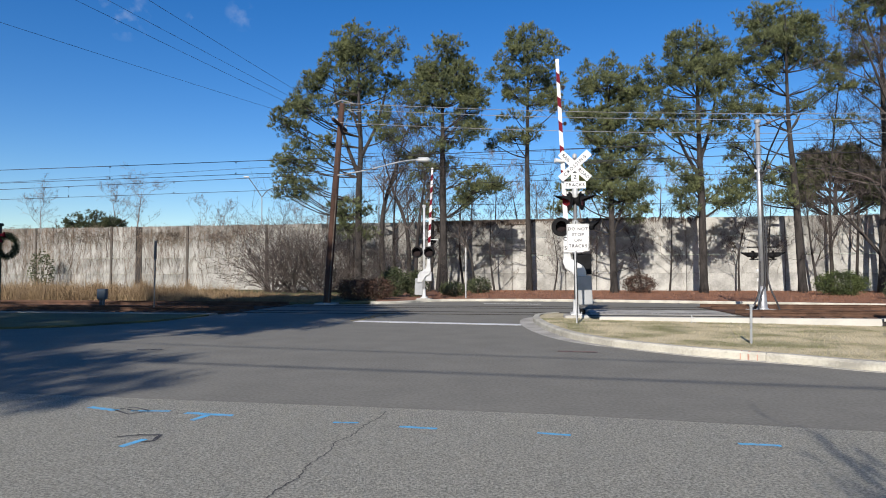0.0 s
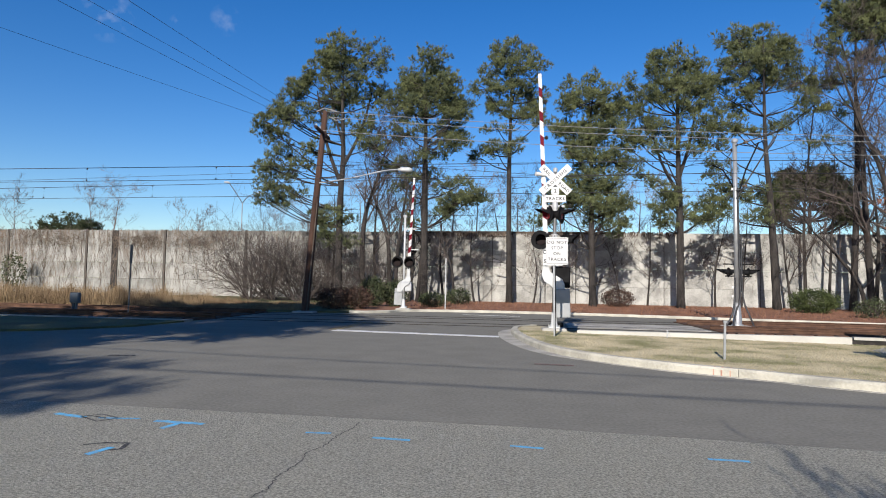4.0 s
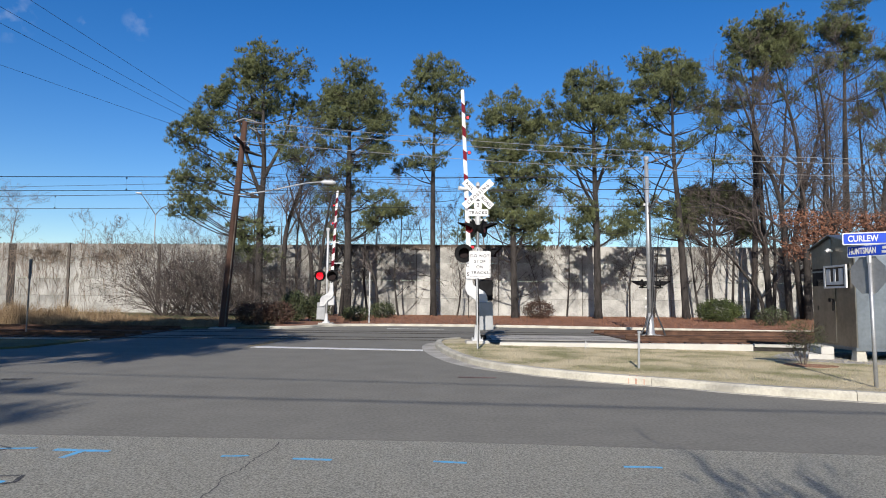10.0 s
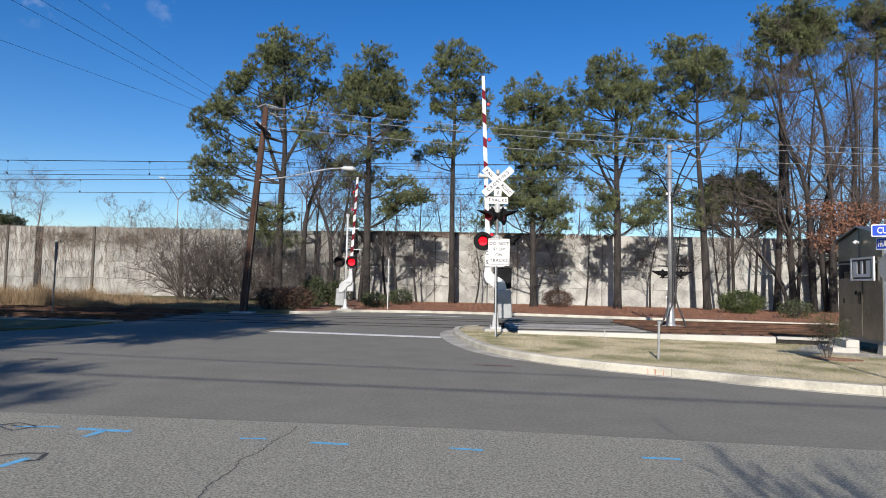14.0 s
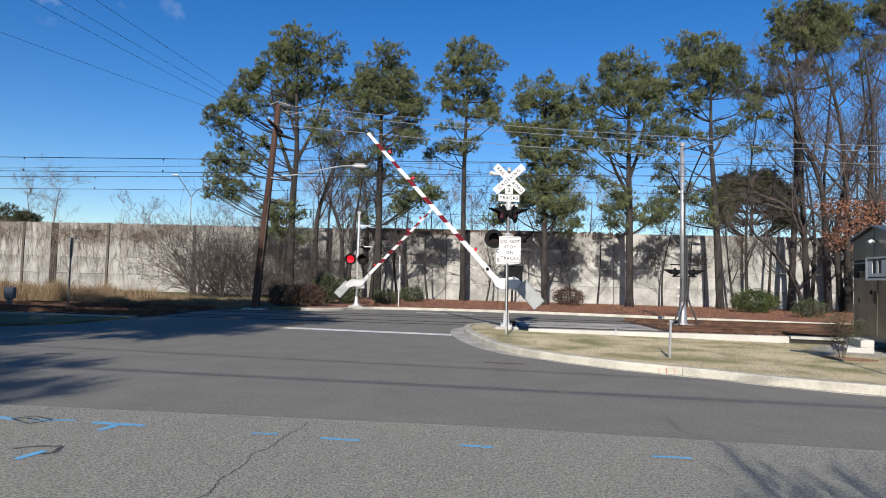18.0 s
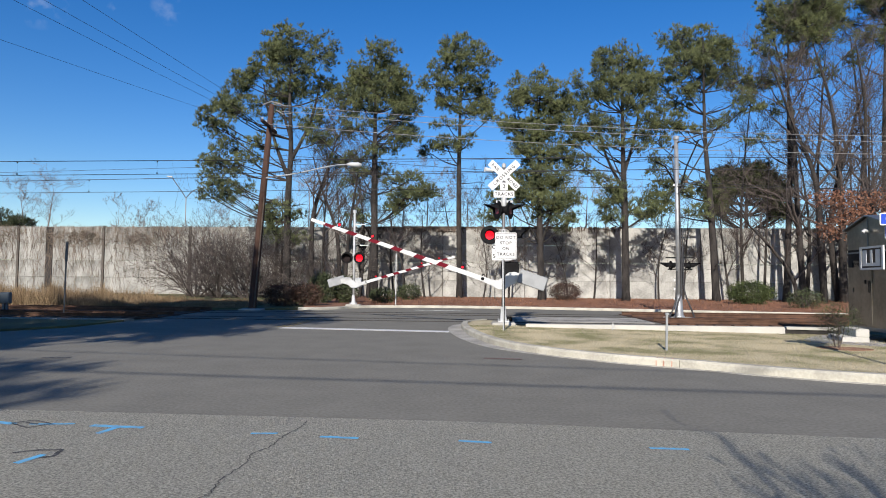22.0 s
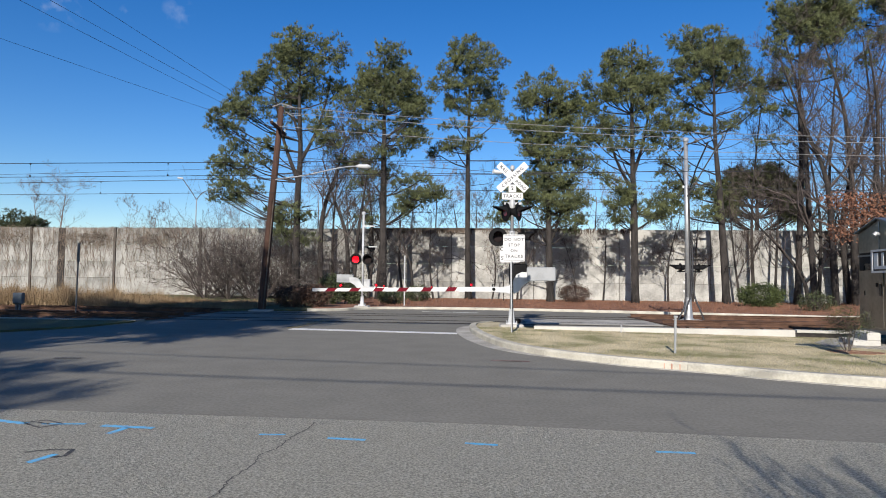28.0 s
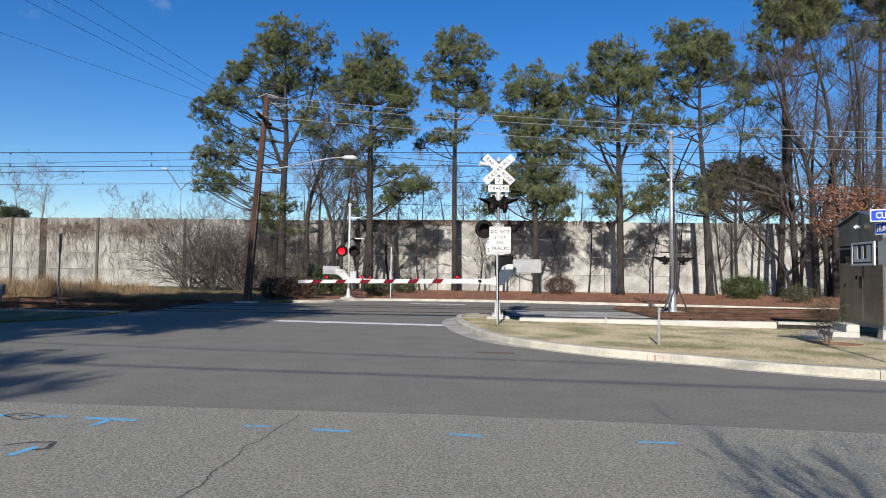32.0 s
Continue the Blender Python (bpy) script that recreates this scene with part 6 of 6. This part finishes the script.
# evergreens and a bare tree behind the camera, known by the shade they throw on the road
for x, y, h, low, d in ((-13.6, -0.3, 14.5, 0.62, 0.45), (-18.8, -1.0, 22.5, 0.74, 0.45), (-22.6, -0.6, 22.5, 0.74, 0.45), (-16.6, -0.5, 18.5, 0.44, 0.55), (-18.8, 0.2, 19.5, 0.44, 0.55), (-22.5, 0.6, 19.5, 0.45, 0.6), (-26.5, 1.0, 17.5, 0.45, 0.4), (-30, 1.5, 14.5, 0.45, 0.4), (-36, 2, 14.5, 0.45, 0.4), (-43, 3, 14.5, 0.45, 0.4), (-19.0, -0.6, 8.0, 0.5, 0.32)):
    x, h = x + 0.084 * h, 0.873 * h
    pine("tall evergreen beside the road", y, [(x, 0), (x, h * 0.5), (x, h)],
         [(x + random.uniform(-2.2, 2.2), z, random.uniform(1.3, 2.1), random.uniform(0.6, 1.0)) for z in np.linspace(h * low, h, 12)], 0.35, d, DARK_LEAF, tuft=0.6)
for y, x in ((-11.9, -11.2), (-14.4, -10.3)):
    pine("tall limbed evergreen beside the road", y, [(x - 4.2, 0), (x - 4.1, 8.0), (x - 4.0, 12.6)],
         [(x, 11.5, 0.7, 0.2), (x - 1.0, 11.5, 0.9, 0.25), (x - 2.2, 11.6, 1.1, 0.3), (x - 3.6, 11.6, 1.3, 0.4), (x - 5.2, 11.5, 1.5, 0.5), (x - 7.0, 11.5, 1.5, 0.5), (x - 4.0, 12.3, 0.9, 0.4)], 0.2, 0.6, DARK_LEAF, spread=0.3, tuft=0.6)
rt = thing("roadside_tree", pose(1.8, -1.2, 0.0), "leafless roadside tree beside the old road", "tree")
bm = B()
line = smooth_line([(0, 0, -0.2), (0.05, 0.0, 0.9), (0.0, 0.06, 1.6), (0.08, 0.0, 2.3)], 4)
tube(bm, line, [0.07 - 0.004 * k for k in range(13)], 8)
part("trunk", bm, GREY_BARK, rt)
bm = B()
for k in range(24):
    q = line[5 + k % 8]
    twig_tree(bm, q, (-0.95 + 0.075 * k, random.uniform(-0.3, 0.3), random.uniform(0.7, 1.0)), random.uniform(0.7, 1.05), 0.024, 3, 0.12, (2, 4), 0.08, 0.0042, 0.3)
part("branchwork", bm, TWIGS, rt)["kind"] = "stuff"


# ---- what moves ----
def motions():
    """The two gate arms come down, and added shutter discs bare the glowing lenses to flash."""
    angles = [(0.0, 87.5), (13.9, 87.5), (14.2, 86.6), (14.5, 84.0), (15.0, 79.2), (15.5, 73.8), (16.0, 68.2), (16.5, 62.5), (17.0, 57.1), (17.5, 51.8), (18.0, 47.4),
              (19.0, 38.9), (20.0, 31.6), (21.0, 24.9), (22.0, 18.6), (23.0, 11.3), (23.5, 6.4), (24.0, 4.9), (24.5, 2.3), (25.0, 1.0), (25.5, 0.0), (26.5, -0.9), (32.0, -0.9)]
    for arm, place in GATE_ARMS:
        lag = 0.0 if arm is GATE_ARMS[0][0] else 2.2
        walk(arm, [(t, place @ pose(0, 0, 0, 0, a - lag * max(0.0, math.sin(math.pi * min(1.0, max(0.0, (t - 19.5) / 5.0)))), 0)) for t, a in angles])
    step = 1.0 / FPS
    for shutter, place, first, r in SHUTTERS:
        flips, k = [(8.3, None)] if first is None else [], 0
        while first is not None and 8.3 + 1.1 * k < 32.0:
            flips += [(8.3 + 1.1 * k, True), (8.85 + 1.1 * k, False)]
            k += 1
        rows, shown = [(0.0, 0.0)], 0.0
        for t, left_on in flips:
            t = math.floor(t * FPS + 0.5) / FPS
            want = (-84.0 if r > 0 else 84.0) if left_on == first else 0.0
            if want != shown and t < 31.99:
                rows += [(t - step, shown), (t, want)]
                shown = want
        rows.append((32.0, shown))
        walk(shutter, [(t, place @ pose(0, 0, abs(r), a, 0, 0) @ pose(0, 0, -abs(r))) for t, a in rows])


motions()
